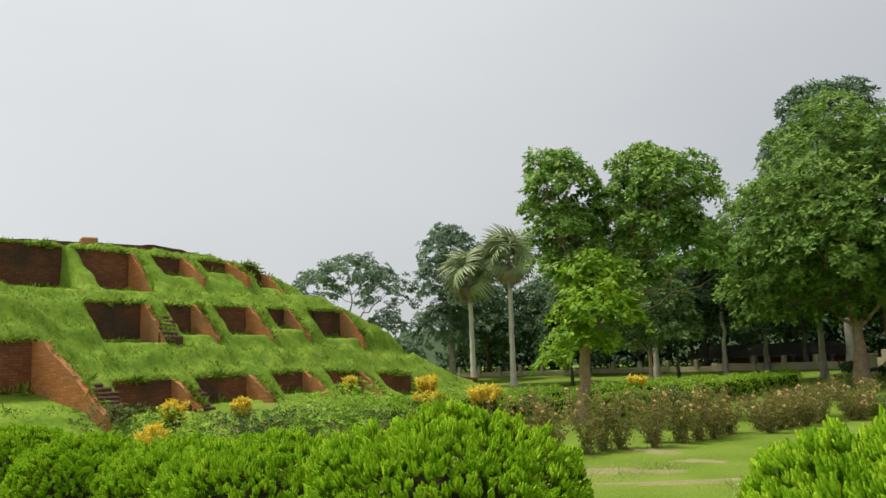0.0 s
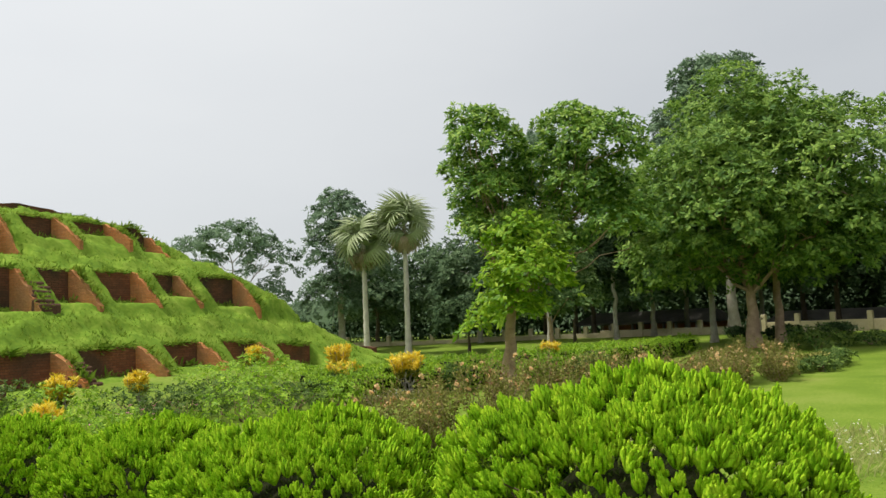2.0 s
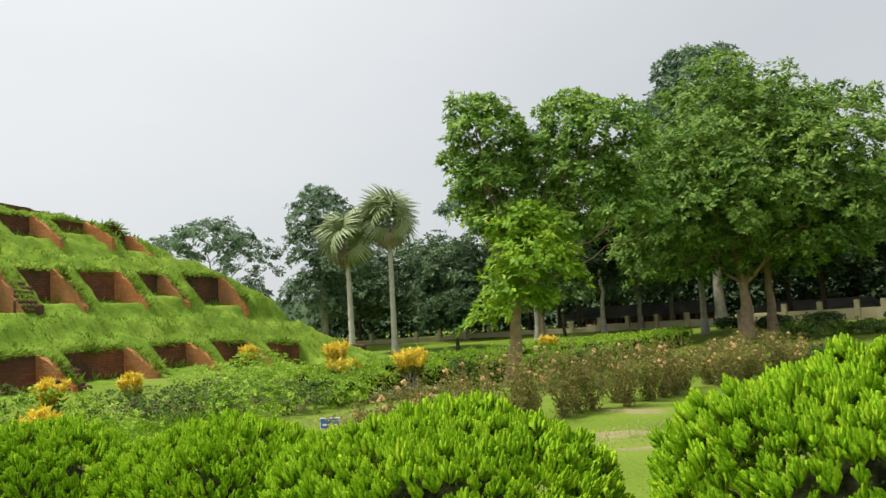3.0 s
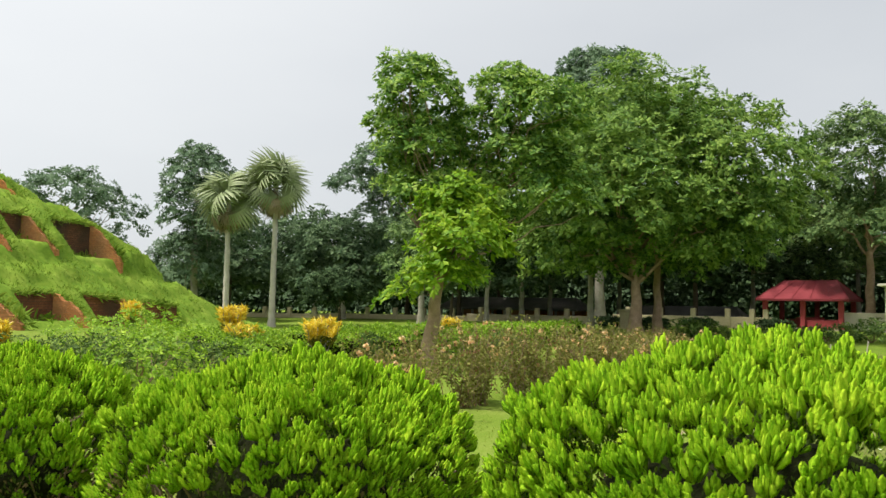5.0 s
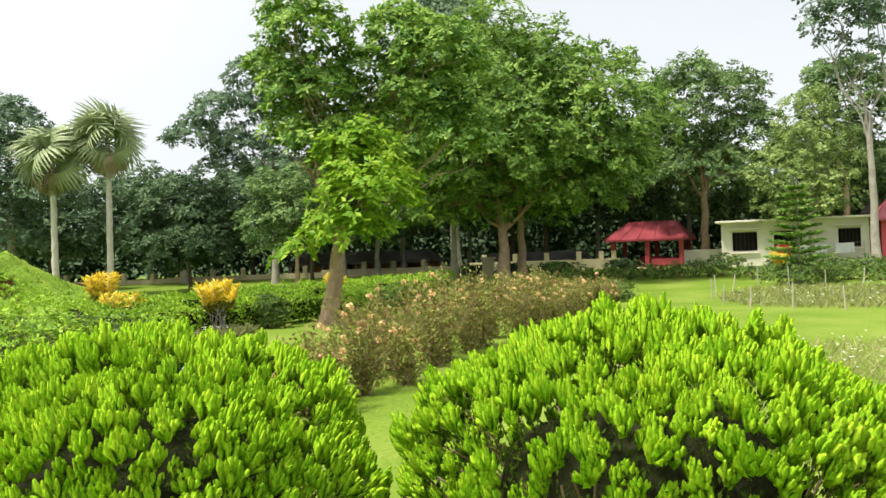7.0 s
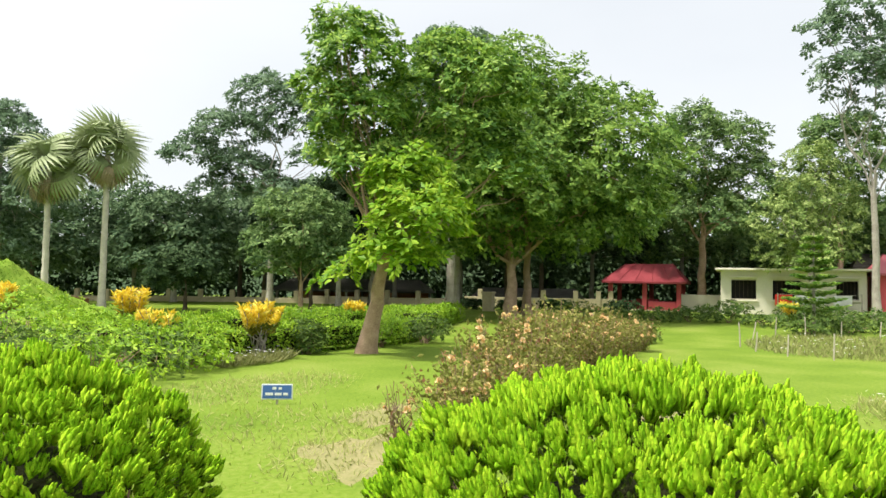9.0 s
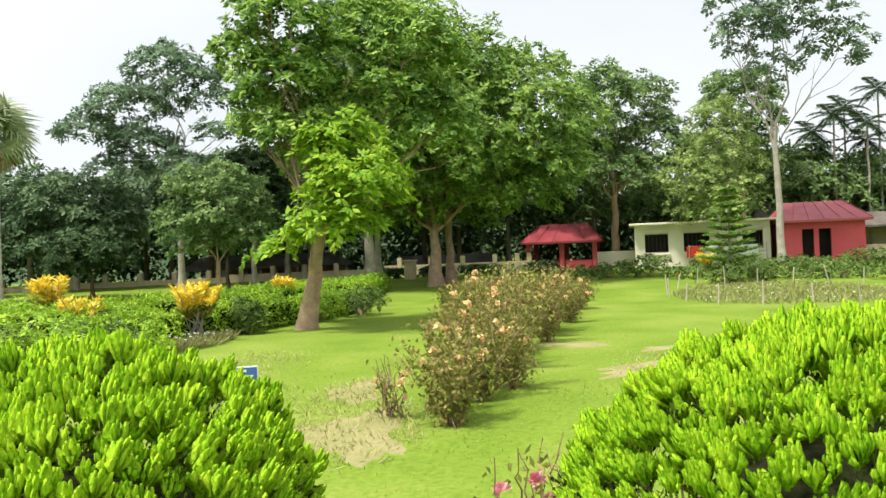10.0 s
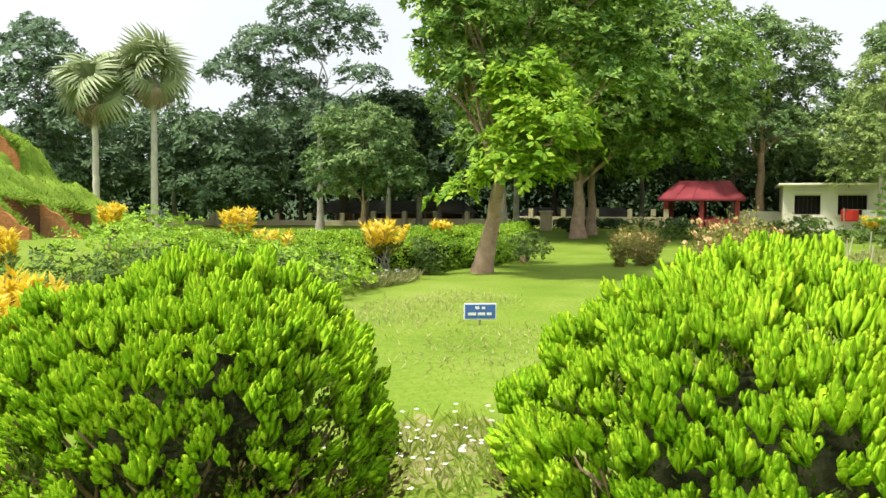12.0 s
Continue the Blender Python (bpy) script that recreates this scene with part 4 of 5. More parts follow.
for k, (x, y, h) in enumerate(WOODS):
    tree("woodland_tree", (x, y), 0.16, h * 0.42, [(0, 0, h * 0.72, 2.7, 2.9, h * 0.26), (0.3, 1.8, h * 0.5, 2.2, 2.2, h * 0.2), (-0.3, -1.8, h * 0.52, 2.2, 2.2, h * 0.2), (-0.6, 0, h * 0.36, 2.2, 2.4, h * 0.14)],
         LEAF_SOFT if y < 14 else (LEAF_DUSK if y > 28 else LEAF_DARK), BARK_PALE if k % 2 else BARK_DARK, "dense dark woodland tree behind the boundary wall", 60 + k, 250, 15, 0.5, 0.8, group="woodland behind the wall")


def far_woods(y0, y1, mat, seed):
    """Dense undergrowth and tree line that closes the view."""
    rng = np.random.RandomState(seed)
    n = int(31 * (y1 - y0))
    y = rng.uniform(y0, y1, n)
    x = 54 + rng.uniform(0, 5, n) - 14 * smooth01(38.5, 62.0, y)
    hmax = 6.2 + 1.2 * np.sin(y * 0.5) + 0.8 * np.sin(y * 1.3 + 1)
    z = 0.4 + rng.uniform(0, 1, n) * hmax
    c = np.c_[x, y, z]
    cc = np.repeat(c, 20, 0)
    e = ball(rng, len(cc))
    pos = cc + e * np.array([0.9, 1.0, 0.7]) * rng.uniform(0.4, 1, (len(cc), 1))
    ln = rng.uniform(0.35, 0.65, len(cc))
    co, q = leaf_arrays(pos, unit(e + [-0.4, 0, -0.3] + rng.normal(0, 0.4, e.shape)), unit(e * 0.5 + [-0.3, 0, 0.8]), ln, ln * 0.55)
    return raw_mesh("far_woods", co, q, mat)


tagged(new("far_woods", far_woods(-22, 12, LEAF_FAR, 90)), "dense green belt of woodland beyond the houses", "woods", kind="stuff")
# this stretch takes the darkened leaf: canopy shade is in the colour
tagged(new("far_woods", far_woods(12, 62, LEAF_DARK, 91)), "dense woodland belt beyond the wall, coloured dark for canopy shade", "woods", kind="stuff")


# solid dark green ridge, added so no sky shows through the woods
def woods_backing():
    xs, ys = np.linspace(60, 90, 40), np.linspace(-60, 110, 140)
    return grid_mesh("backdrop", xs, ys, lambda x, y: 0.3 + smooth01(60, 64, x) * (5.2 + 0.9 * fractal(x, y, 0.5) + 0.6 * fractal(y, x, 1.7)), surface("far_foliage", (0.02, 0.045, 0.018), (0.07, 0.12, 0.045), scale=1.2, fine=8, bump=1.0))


tagged(new("backdrop", woods_backing()), "added solid dark green backing behind the woodland", "woods", kind="structure")


# ---- fan palms ----
def fan_mesh(name, seed, mat, radius=1.2, n=22, span=1.5, hang=0.75):
    """A fan leaf: pleated disc split halfway into ribbons whose tips bend down."""
    rng = np.random.RandomState(seed)
    a = np.linspace(-span, span, n)
    ln = radius * rng.uniform(0.88, 1.06, n) * (1 - 0.22 * (np.abs(a) / span) ** 2)
    co, tri = [(0.36, 0, 0)], []
    half = span / n * 0.98
    for k in range(n):
        i = len(co)
        for s, rf, z in ((-1, 0.62, 0.0), (1, 0.62, 0.05), (-0.72, 0.82, -hang * 0.3), (0.72, 0.82, -hang * 0.3), (rng.uniform(-0.6, 0.6), 1.0, -hang * rng.uniform(0.6, 1.25))):
            b = a[k] + s * half
            r = ln[k] * rf
            co.append((0.36 + r * math.cos(b), r * math.sin(b), z * ln[k] - 0.1 * r * abs(a[k]) / span))
        tri += [(0, i, i + 1), (i, i + 2, i + 3), (i, i + 3, i + 1), (i + 2, i + 4, i + 3)]
    stalk, sq = tube_arrays([(0, 0, 0), (0.2, 0, 0.02), (0.42, 0, 0)], [0.03, 0.022, 0.015], 4)
    sq = np.concatenate([sq[:, :3], sq[:, [0, 2, 3]]])
    return raw_mesh(name, np.r_[np.array(co), stalk], np.r_[np.array(tri), sq + len(co)], mat)


FANS = [fan_mesh("frond", s, PALM_LEAF) for s in (1, 2, 3)]
DEAD = [fan_mesh("dead_frond", s, PALM_DEAD, 0.95, 18, 1.2, 0.5) for s in (4, 5)]


def palm(x, y, height, seed, label):
    rng = np.random.RandomState(seed)
    z0 = gz(x, y)
    t = thing("fan_palm", (x, y, z0 - 0.05), label, "palm tree", "fan palms")
    f = np.linspace(0, 1, 26)
    r = 0.17 - 0.05 * f + 0.08 * np.exp(-f * 14) + 0.008 * np.sin(np.arange(26) * 2.2)
    part("trunk", tubes("trunk", [(bent((0, 0, 0), (rng.normal(0, 0.05), rng.normal(0, 0.05), height), rng, 26, 0.001), r)], PALM_BARK, 12), t, "straight pale grey palm trunk")
    for k in range(19):
        o = part("frond", FANS[k % 3], t)
        el = math.radians(84 - 112 * (k / 19) + rng.uniform(-10, 10))
        o.location, o.scale = (0, 0, height - 0.1 + 0.12 * math.sin(el)), [rng.uniform(1.1, 1.35)] * 3
        o.rotation_euler = Euler((rng.uniform(-1.4, 1.4), -el, k * 2.4 + rng.uniform(-0.2, 0.2)))
    for k in range(15):
        o = part("dead_frond", DEAD[k % 2], t, "hanging dry brown frond")
        o.location = (0, 0, height - 0.3 - 0.25 * rng.uniform())
        o.rotation_euler = Euler((rng.uniform(-0.9, 0.9), math.radians(rng.uniform(35, 72)), k * 2.4))


palm(29.35, 37.55, 7.5, 3, "tall fan palm with straight pale trunk and drooping dry fronds")
palm(28.0, 39.6, 6.7, 4, "shorter fan palm with pale trunk and drooping dry fronds")


# ---- buildings beyond the lawn ----
def boundary_wall():
    pts = [(43.6, 15.9), (43.4, 17.2), (42.6, 24.2), (41.0, 33.0), (38.2, 42.0), (34.5, 52.0)]
    w = thing("boundary_wall", (0, 0, 0), "low tan plastered boundary wall with square posts", "wall", kind="structure")
    for (x0, y0), (x1, y1) in zip(pts, pts[1:]):
        L, a = math.hypot(x1 - x0, y1 - y0), math.atan2(y1 - y0, x1 - x0)
        z = gz((x0 + x1) / 2, (y0 + y1) / 2) - 0.28 * float(smooth01(20, 36, (y0 + y1) / 2))
        o = part("panel", box("panel", (0, -0.07, -0.3), (L, 0.07, 0.58), WALL_TAN), w)
        o.location, o.rotation_euler = (x0, y0, z), (0, 0, a)
        n = max(2, round(L / 1.75))
        for k in range(n):
            f = (k + 0.5) / n
            o = part("post", POST, w)
            o.location, o.rotation_euler = (x0 + (x1 - x0) * f, y0 + (y1 - y0) * f, z), (0, 0, a)


POST = box("post", (-0.13, -0.13, -0.3), (0.13, 0.13, 1.0), WALL_TAN, 0.02)
boundary_wall()
gp = thing("gate_pier", (37.6, 21.3, gz(37.6, 21.3)), "short tan plastered pier by the boundary wall", "pier")
part("shaft", box("shaft", (-0.25, -0.25, -0.1), (0.25, 0.25, 0.85), WALL_TAN, 0.03), gp)
part("cap", box("cap", (-0.3, -0.3, 0.85), (0.3, 0.3, 0.95), WALL_TAN, 0.02), gp)


def hip_roof(name, x0, x1, y0, y1, z0, z1, ridge0, ridge1, mat, thick=0.1):
    xm = (x0 + x1) / 2
    bm = bmesh.new()
    lo = [bm.verts.new(c) for c in ((x0, y0, z0), (x1, y0, z0), (x1, y1, z0), (x0, y1, z0))]
    un = [bm.verts.new((v.co.x, v.co.y, z0 - thick)) for v in lo]
    ra, rb = bm.verts.new((xm, ridge0, z1)), bm.verts.new((xm, ridge1, z1))
    for f in ((lo[0], lo[1], ra), (lo[1], lo[2], rb, ra), (lo[2], lo[3], rb), (lo[3], lo[0], ra, rb), un[::-1]):
        bm.faces.new(f)
    for i in range(4):
        bm.faces.new((un[i], un[(i + 1) % 4], lo[(i + 1) % 4], lo[i]))
    # standing seams on the two long slopes
    return bm_mesh(name, bm, mat)


def ribs(parent, x0, x1, y0, y1, z0, z1, ridge0, ridge1, mat, pitch=0.42):
    xm = (x0 + x1) / 2
    n = int((ridge1 - ridge0) / pitch)
    for k in range(n + 1):
        y = ridge0 + (ridge1 - ridge0) * k / max(n, 1)
        ye = y0 + (y1 - y0) * k / max(n, 1)
        for xe in (x0, x1):
            me = tubes("roof_rib", [(np.array([(xe, ye, z0 + 0.012), (xm, y, z1 + 0.012)]), [0.022, 0.022])], mat, 5)
            part("roof_rib", me, parent)


def gazebo():
    g0 = gz(45.4, 14.45)
    g = thing("garden_shelter", (45.4, 14.45, g0), "open garden shelter with red hipped tin roof and red posts", "shelter")
    z0, z1 = 1.55, 2.55
    part("roof", hip_roof("roof", -2.2, 2.2, -2.15, 2.2, z0, z1, -1.3, 1.2, ROOF_RED), g, "dark red tin hipped roof")
    ribs(g, -2.2, 2.2, -2.15, 2.2, z0, z1, -1.3, 1.2, ROOF_RED)
    for x in (-1.8, 1.8):
        for y in (-1.75, 0.0, 1.8):
            part("post", box("post", (x - 0.12, y - 0.12, -0.1), (x + 0.12, y + 0.12, z0 - 0.02), RED_SHADED, 0.02), g)
    part("bench_wall", box("bench_wall", (-1.86, -1.6, -0.1), (-1.74, -0.2, 0.5), RED_SHADED), g, "low red parapet")
    part("bench_wall", box("bench_wall", (1.74, -1.6, -0.1), (1.86, 1.6, 0.5), RED_SHADED), g)
    part("floor_slab", box("floor_slab", (-2.0, -2.0, -0.3), (2.0, 2.0, 0.06), WALL_TAN), g)
    part("table", box("table", (-0.5, -0.6, 0.06), (0.4, 0.6, 0.62), RED_SHADED, 0.03), g)


gazebo()


def shell(x0, x1, y0, y1, h, openings, mat, parent, t=0.2):
    """Four walls; the front wall (facing -x) is pierced by openings (y0, y1, z0, z1)."""
    part("wall", box("wall", (x1 - t, y0, -0.4), (x1, y1, h), mat, 0), parent)
    part("wall", box("wall", (x0 + t, y0, -0.4), (x1 - t, y0 + t, h), mat, 0), parent)
    part("wall", box("wall", (x0 + t, y1 - t, -0.4), (x1 - t, y1, h), mat, 0), parent)
    ys = sorted(openings)
    edge = y0

    def block(a, b, c, d):
        part("wall_panel", box("wall_panel", (x0, a, c), (x0 + t, b, d), mat, 0), parent)

    for a, b, c, d in ys:
        block(edge, a, -0.4, h)
        block(a, b, -0.4, c)
        block(a, b, d, h)
        edge = b
    block(edge, y1, -0.4, h)


def cream_house():
    g0 = gz(42, 7.4)
    h = thing("cream_house", (42.0, 7.4, g0), "long low cream plastered house with flat roof and dark windows", "house")
    wins = [(1.55, 2.7, 0.72, 1.72), (-0.45, 0.8, 0.72, 1.72), (-2.95, -2.0, 0.78, 1.72)]
    shell(0, 4.5, -3.3, 3.2, 2.15, wins, CREAM, h)
    part("roof_slab", box("roof_slab", (-0.45, -3.6, 2.15), (4.8, 3.45, 2.26), CREAM, 0.02), h, "flat cream roof slab with overhang")
    # added near-black sheet behind the windows, painted as the unlit room
    part("dark_panel", box("dark_panel", (0.9, -3.0, 0.0), (1.0, 3.0, 2.13), DARK_INSIDE, 0), h, "near-black panel painted as the unlit interior")
    for a, b, c, d in wins:
        wi = part("window", box("window", (0.05, a, c), (0.09, b, c + 0.05), WOOD, 0), h, "dark barred window")
        part("frame", box("frame", (0.05, a, d - 0.05), (0.09, b, d - 0.001), WOOD, 0), wi)
        part("sill", box("sill", (-0.1, a - 0.08, c - 0.09), (-0.003, b + 0.08, c - 0.02), CREAM, 0.01), wi)
        part("hood", box("hood", (-0.22, a - 0.12, d + 0.08), (-0.003, b + 0.12, d + 0.13), CREAM, 0.01), wi)
        for k in range(1, 6):
            y = a + (b - a) * k / 6
            part("bar", box("bar", (0.06, y - 0.008, c + 0.05), (0.08, y + 0.008, d - 0.05), BARK_DARK, 0), wi)
    return g0


cg = cream_house()


def cloth(name, y, z, w, h, x, mat, label):
    rng = np.random.RandomState(int(abs(y * 10)))
    ys, zs = np.linspace(-w / 2, w / 2, 14), np.linspace(0, -h, 8)
    Y, Z = np.meshgrid(ys, zs, indexing="ij")
    X = 0.03 * np.sin(Y * 14 + Z * 2) * (0.3 - Z) + 0.01
    i, j = np.meshgrid(np.arange(13), np.arange(7), indexing="ij")
    q = np.stack([i * 8 + j, (i + 1) * 8 + j, (i + 1) * 8 + j + 1, i * 8 + j + 1], -1).reshape(-1, 4)
    me = raw_mesh(name, np.stack([X, Y, Z], -1).reshape(-1, 3), q, mat, smooth=True)
    o = tagged(new(name, me), label, "laundry")
    o.location = (x, y, z)
    m = o.modifiers.new("thickness", "SOLIDIFY")
    m.thickness = 0.008
    return o


line = thing("clothes_line", (41.3, 6.6, cg), "washing line on two posts before the cream house", "clothes line")
part("cord", tubes("cord", [(np.array([(0, -2.2, 1.02), (0, -0.8, 0.98), (0, 1.4, 1.02)]), [0.008] * 3)], WOOD, 4), line)
for yy in (-2.2, 1.4):
    part("post", tubes("post", [(np.array([(0, yy, -0.1), (0, yy, 1.08)]), [0.03, 0.025])], WOOD, 6), line)
cloth("red_cloth", 7.75, cg + 1.0, 0.75, 0.55, 41.3, RED_CLOTH, "bright red cloth drying on the line")
cloth("white_cloth", 6.6, cg + 0.98, 1.3, 0.42, 41.3, WHITE_CLOTH, "white cloth drying on the line")
cloth("white_cloth", 5.2, cg + 1.0, 0.8, 0.5, 41.3, WHITE_CLOTH, "white cloth drying on the line")


def red_house():
    g0 = gz(41.5, 1.8)
    h = thing("red_outbuilding", (41.5, 1.8, g0), "small red-painted outbuilding with pinkish red hipped roof", "outbuilding")
    doors = [(-0.35, 0.2, -0.3, 1.62), (0.42, 0.95, -0.3, 1.62)]
    shell(0, 3.6, -1.85, 1.85, 1.95, doors, RED_PAINT, h)
    part("roof", hip_roof("roof", -0.5, 4.1, -2.1, 2.1, 2.05, 3.0, -1.3, 1.4, ROOF_PINK), h, "faded red tin hipped roof")
    ribs(h, -0.5, 4.1, -2.1, 2.1, 2.05, 3.0, -1.3, 1.4, ROOF_PINK)
    # added near-black sheet stands in for the shade inside the doorways
    part("dark_panel", box("dark_panel", (0.8, -1.6, 0), (0.9, 1.6, 1.9), DARK_INSIDE, 0), h, "near-black panel painted as the unlit interior")
    part("step", box("step", (-0.5, -0.6, -0.3), (-0.01, 1.2, 0.08), WALL_TAN, 0.02), h)


red_house()


def shed(x, y, lx, ly, h, turn, label, mat=GREY_ROOF):
    g0 = gz(x, y)
    s = thing("shed", (x, y, g0), label, "shed")
    s.rotation_euler = (0, 0, turn)
    part("roof", hip_roof("roof", -lx / 2, lx / 2, -ly / 2, ly / 2, h, h + 0.75, -ly / 2 + 0.6, ly / 2 - 0.6, mat), s, "weathered grey roof")
    for yy in np.linspace(-ly / 2 + 0.3, ly / 2 - 0.3, max(2, int(ly / 2))):
        for xx in (-lx / 2 + 0.3, lx / 2 - 0.3):
            part("post", box("post", (xx - 0.07, yy - 0.07, -0.1), (xx + 0.07, yy + 0.07, h - 0.1), WOOD, 0.01), s)
    part("wall", box("wall", (lx / 2 - 0.25, -ly / 2 + 0.3, -0.1), (lx / 2 - 0.15, ly / 2 - 0.3, h - 0.12), BRICK_LIT if ly > 6 else WALL_TAN, 0), s)


shed(47.5, 33.5, 4.0, 10.0, 0.75, 0.15, "long low open shed with grey tin roof behind the wall")
shed(48.5, 22.0, 4.0, 7.0, 0.35, 0.1, "low open shed with grey tin roof among trees")
shed(47.5, -3.2, 4.0, 5.0, 1.75, 0.0, "open shed with grey thatched roof beside the red outbuilding", THATCH)
shed(50.0, 2.2, 3.0, 3.4, 2.6, 0.0, "grey-roofed hut behind the red outbuilding", THATCH)
cw = thing("yard_wall", (43.5, -2.6, gz(43.5, -2.6)), "low grey yard wall beside the red outbuilding", "wall", kind="structure")
part("panel", box("panel", (0, -4, -0.2), (0.15, 2.2, 0.75), WALL_TAN), cw)
cw2 = thing("yard_wall", (44.5, 11.6, gz(44.5, 11.6)), "low pale yard wall between shelter and house", "wall", kind="structure")
part("panel", box("panel", (0, -1.1, -0.2), (0.15, 1.2, 0.9), CREAM), cw2)

# feather-leaved palms behind the red outbuilding


def feather_mesh(seed):
    rng = np.random.RandomState(seed)
    s = np.linspace(0.1, 1, 26)
    spine = np.c_[1.5 * s, 0 * s, 0.55 * s - 0.95 * s**2]
    pos = np.repeat(spine, 2, 0)
    sd = np.tile([1, -1], 26)
    al = np.c_[np.full(52, 0.5), sd * 0.9, np.full(52, -0.35)] + rng.normal(0, 0.08, (52, 3))
    ln = 0.42 * np.sin(np.pi * np.clip(np.repeat(s, 2), 0.08, 0.95)) + 0.08
    co, q = leaf_arrays(pos, al, np.repeat([[0, 0, 1.0]], 52, 0), ln, np.full(52, 0.07))
    c2, q2 = tube_arrays(np.r_[[[0, 0, 0]], spine], np.linspace(0.02, 0.006, 27), 4)
    return raw_mesh("frond", np.r_[co, c2], np.r_[q, q2 + len(co)], LEAF_DARK)


FEATHER = [feather_mesh(1), feather_mesh(2)]
for k, (x, y, h) in enumerate([(50.0, 0.4, 7.4), (49.5, -0.7, 8.2), (50.5, -1.5, 8.8), (49.0, -2.3, 7.6), (50.0, -3.2, 9.6), (51.0, -0.2, 6.6), (50.6, -2.6, 6.8)]):
    t = thing("areca_palm", (x, y, gz(x, y)), "slender dark feather-leaved palm behind the outbuilding", "palm tree", "slender palms")
    part("trunk", tubes("trunk", [(bent((0, 0, -0.1), (0, 0, h), np.random.RandomState(k), 10, 0.004), np.linspace(0.08, 0.05, 10))], BARK_PALE, 8), t)
    for j in range(13):
        o = part("frond", FEATHER[j % 2], t)
        o.location, o.rotation_euler = (0, 0, h - 0.05), Euler((0, -0.7 + 0.11 * j, j * 2.4))


# ---- garden planting ----
def leafy(name, x, y, rx, ry, h, mat, label, category, seed, clumps, leaf=0.09, stems=8, group="", lift=0.0):
    rng = np.random.RandomState(seed)
    t = thing(name, (x, y, gz(x, y)), label, category, group)
    lobes = [(0, 0, lift + (h - lift) * 0.55, rx, ry, (h - lift) * 0.45)]
    for _ in range(3):
        a = rng.uniform(0, 6.28)
        lobes.append((math.cos(a) * rx * 0.45, math.sin(a) * ry * 0.45, lift + (h - lift) * rng.uniform(0.4, 0.65), rx * 0.55, ry * 0.55, (h - lift) * 0.36))
    co, q = crown_arrays(lobes, rng, clumps, 20, leaf, min(rx, ry) * 0.3, 0.1, lower=0.9)
    part("foliage", raw_mesh("foliage", co, q, mat), t)
    lines = [(bent((rng.normal(0, 0.04), rng.normal(0, 0.04), -0.03), (rng.uniform(-1, 1) * rx * 0.6, rng.uniform(-1, 1) * ry * 0.6, h * 0.7), rng, 5, 0.06), np.linspace(0.016, 0.006, 5)) for _ in range(stems)]
    part("branchwork", tubes("branchwork", lines, TWIG, 5), t)
    return t


def hedge(x0, y0, x1, y1, w, h, seed, label, mat=HEDGE):
    rng = np.random.RandomState(seed)
    L, a = math.hypot(x1 - x0, y1 - y0), math.atan2(y1 - y0, x1 - x0)
    z = gz((x0 + x1) / 2, (y0 + y1) / 2)
    t = thing("clipped_hedge", (x0, y0, z), label, "hedge")
    t.rotation_euler = (0, 0, a)
    n = int(L * (w + 2 * h) * 620)
    f = rng.uniform(0, 1, n)
    s = rng.uniform(0, L, n)
    per = f * (w + 2 * h)
    yy = np.where(per < h, -w / 2, np.where(per < h + w, per - h - w / 2, w / 2))
    zz = np.where(per < h, per, np.where(per < h + w, h, w + 2 * h - per))
    nr = np.stack([0 * s, np.where(per < h, -1.0, np.where(per < h + w, 0.0, 1.0)), np.where((per >= h) & (per < h + w), 1.0, 0.25)], -1)
    bump = 0.12 * fractal(s * 2.2, yy * 3 + zz * 3, 1.6) + 0.1 * np.sin(s * 4.2 + np.sin(s * 1.3) * 2) * (zz / h) - 0.03
    pos = np.c_[s, yy, zz] + nr * (bump + rng.normal(0, 0.03, n))[:, None]
    ln = rng.uniform(0.05, 0.1, n)
    co, q = leaf_arrays(pos, unit(nr * 0.6 + rng.normal(0, 0.6, (n, 3))), unit(nr + rng.normal(0, 0.4, (n, 3)) + [0, 0, 0.4]), ln, ln * 0.6)
    part("foliage", raw_mesh("foliage", co, q, mat), t)
    # added near-black box, painted as the shade within the hedge
    part("heart", box("heart", (0.05, -w / 2 + 0.07, 0.1), (L - 0.05, w / 2 - 0.07, h - 0.07), CORE, 0.04), t, "solid near-black box painted as inner shade")


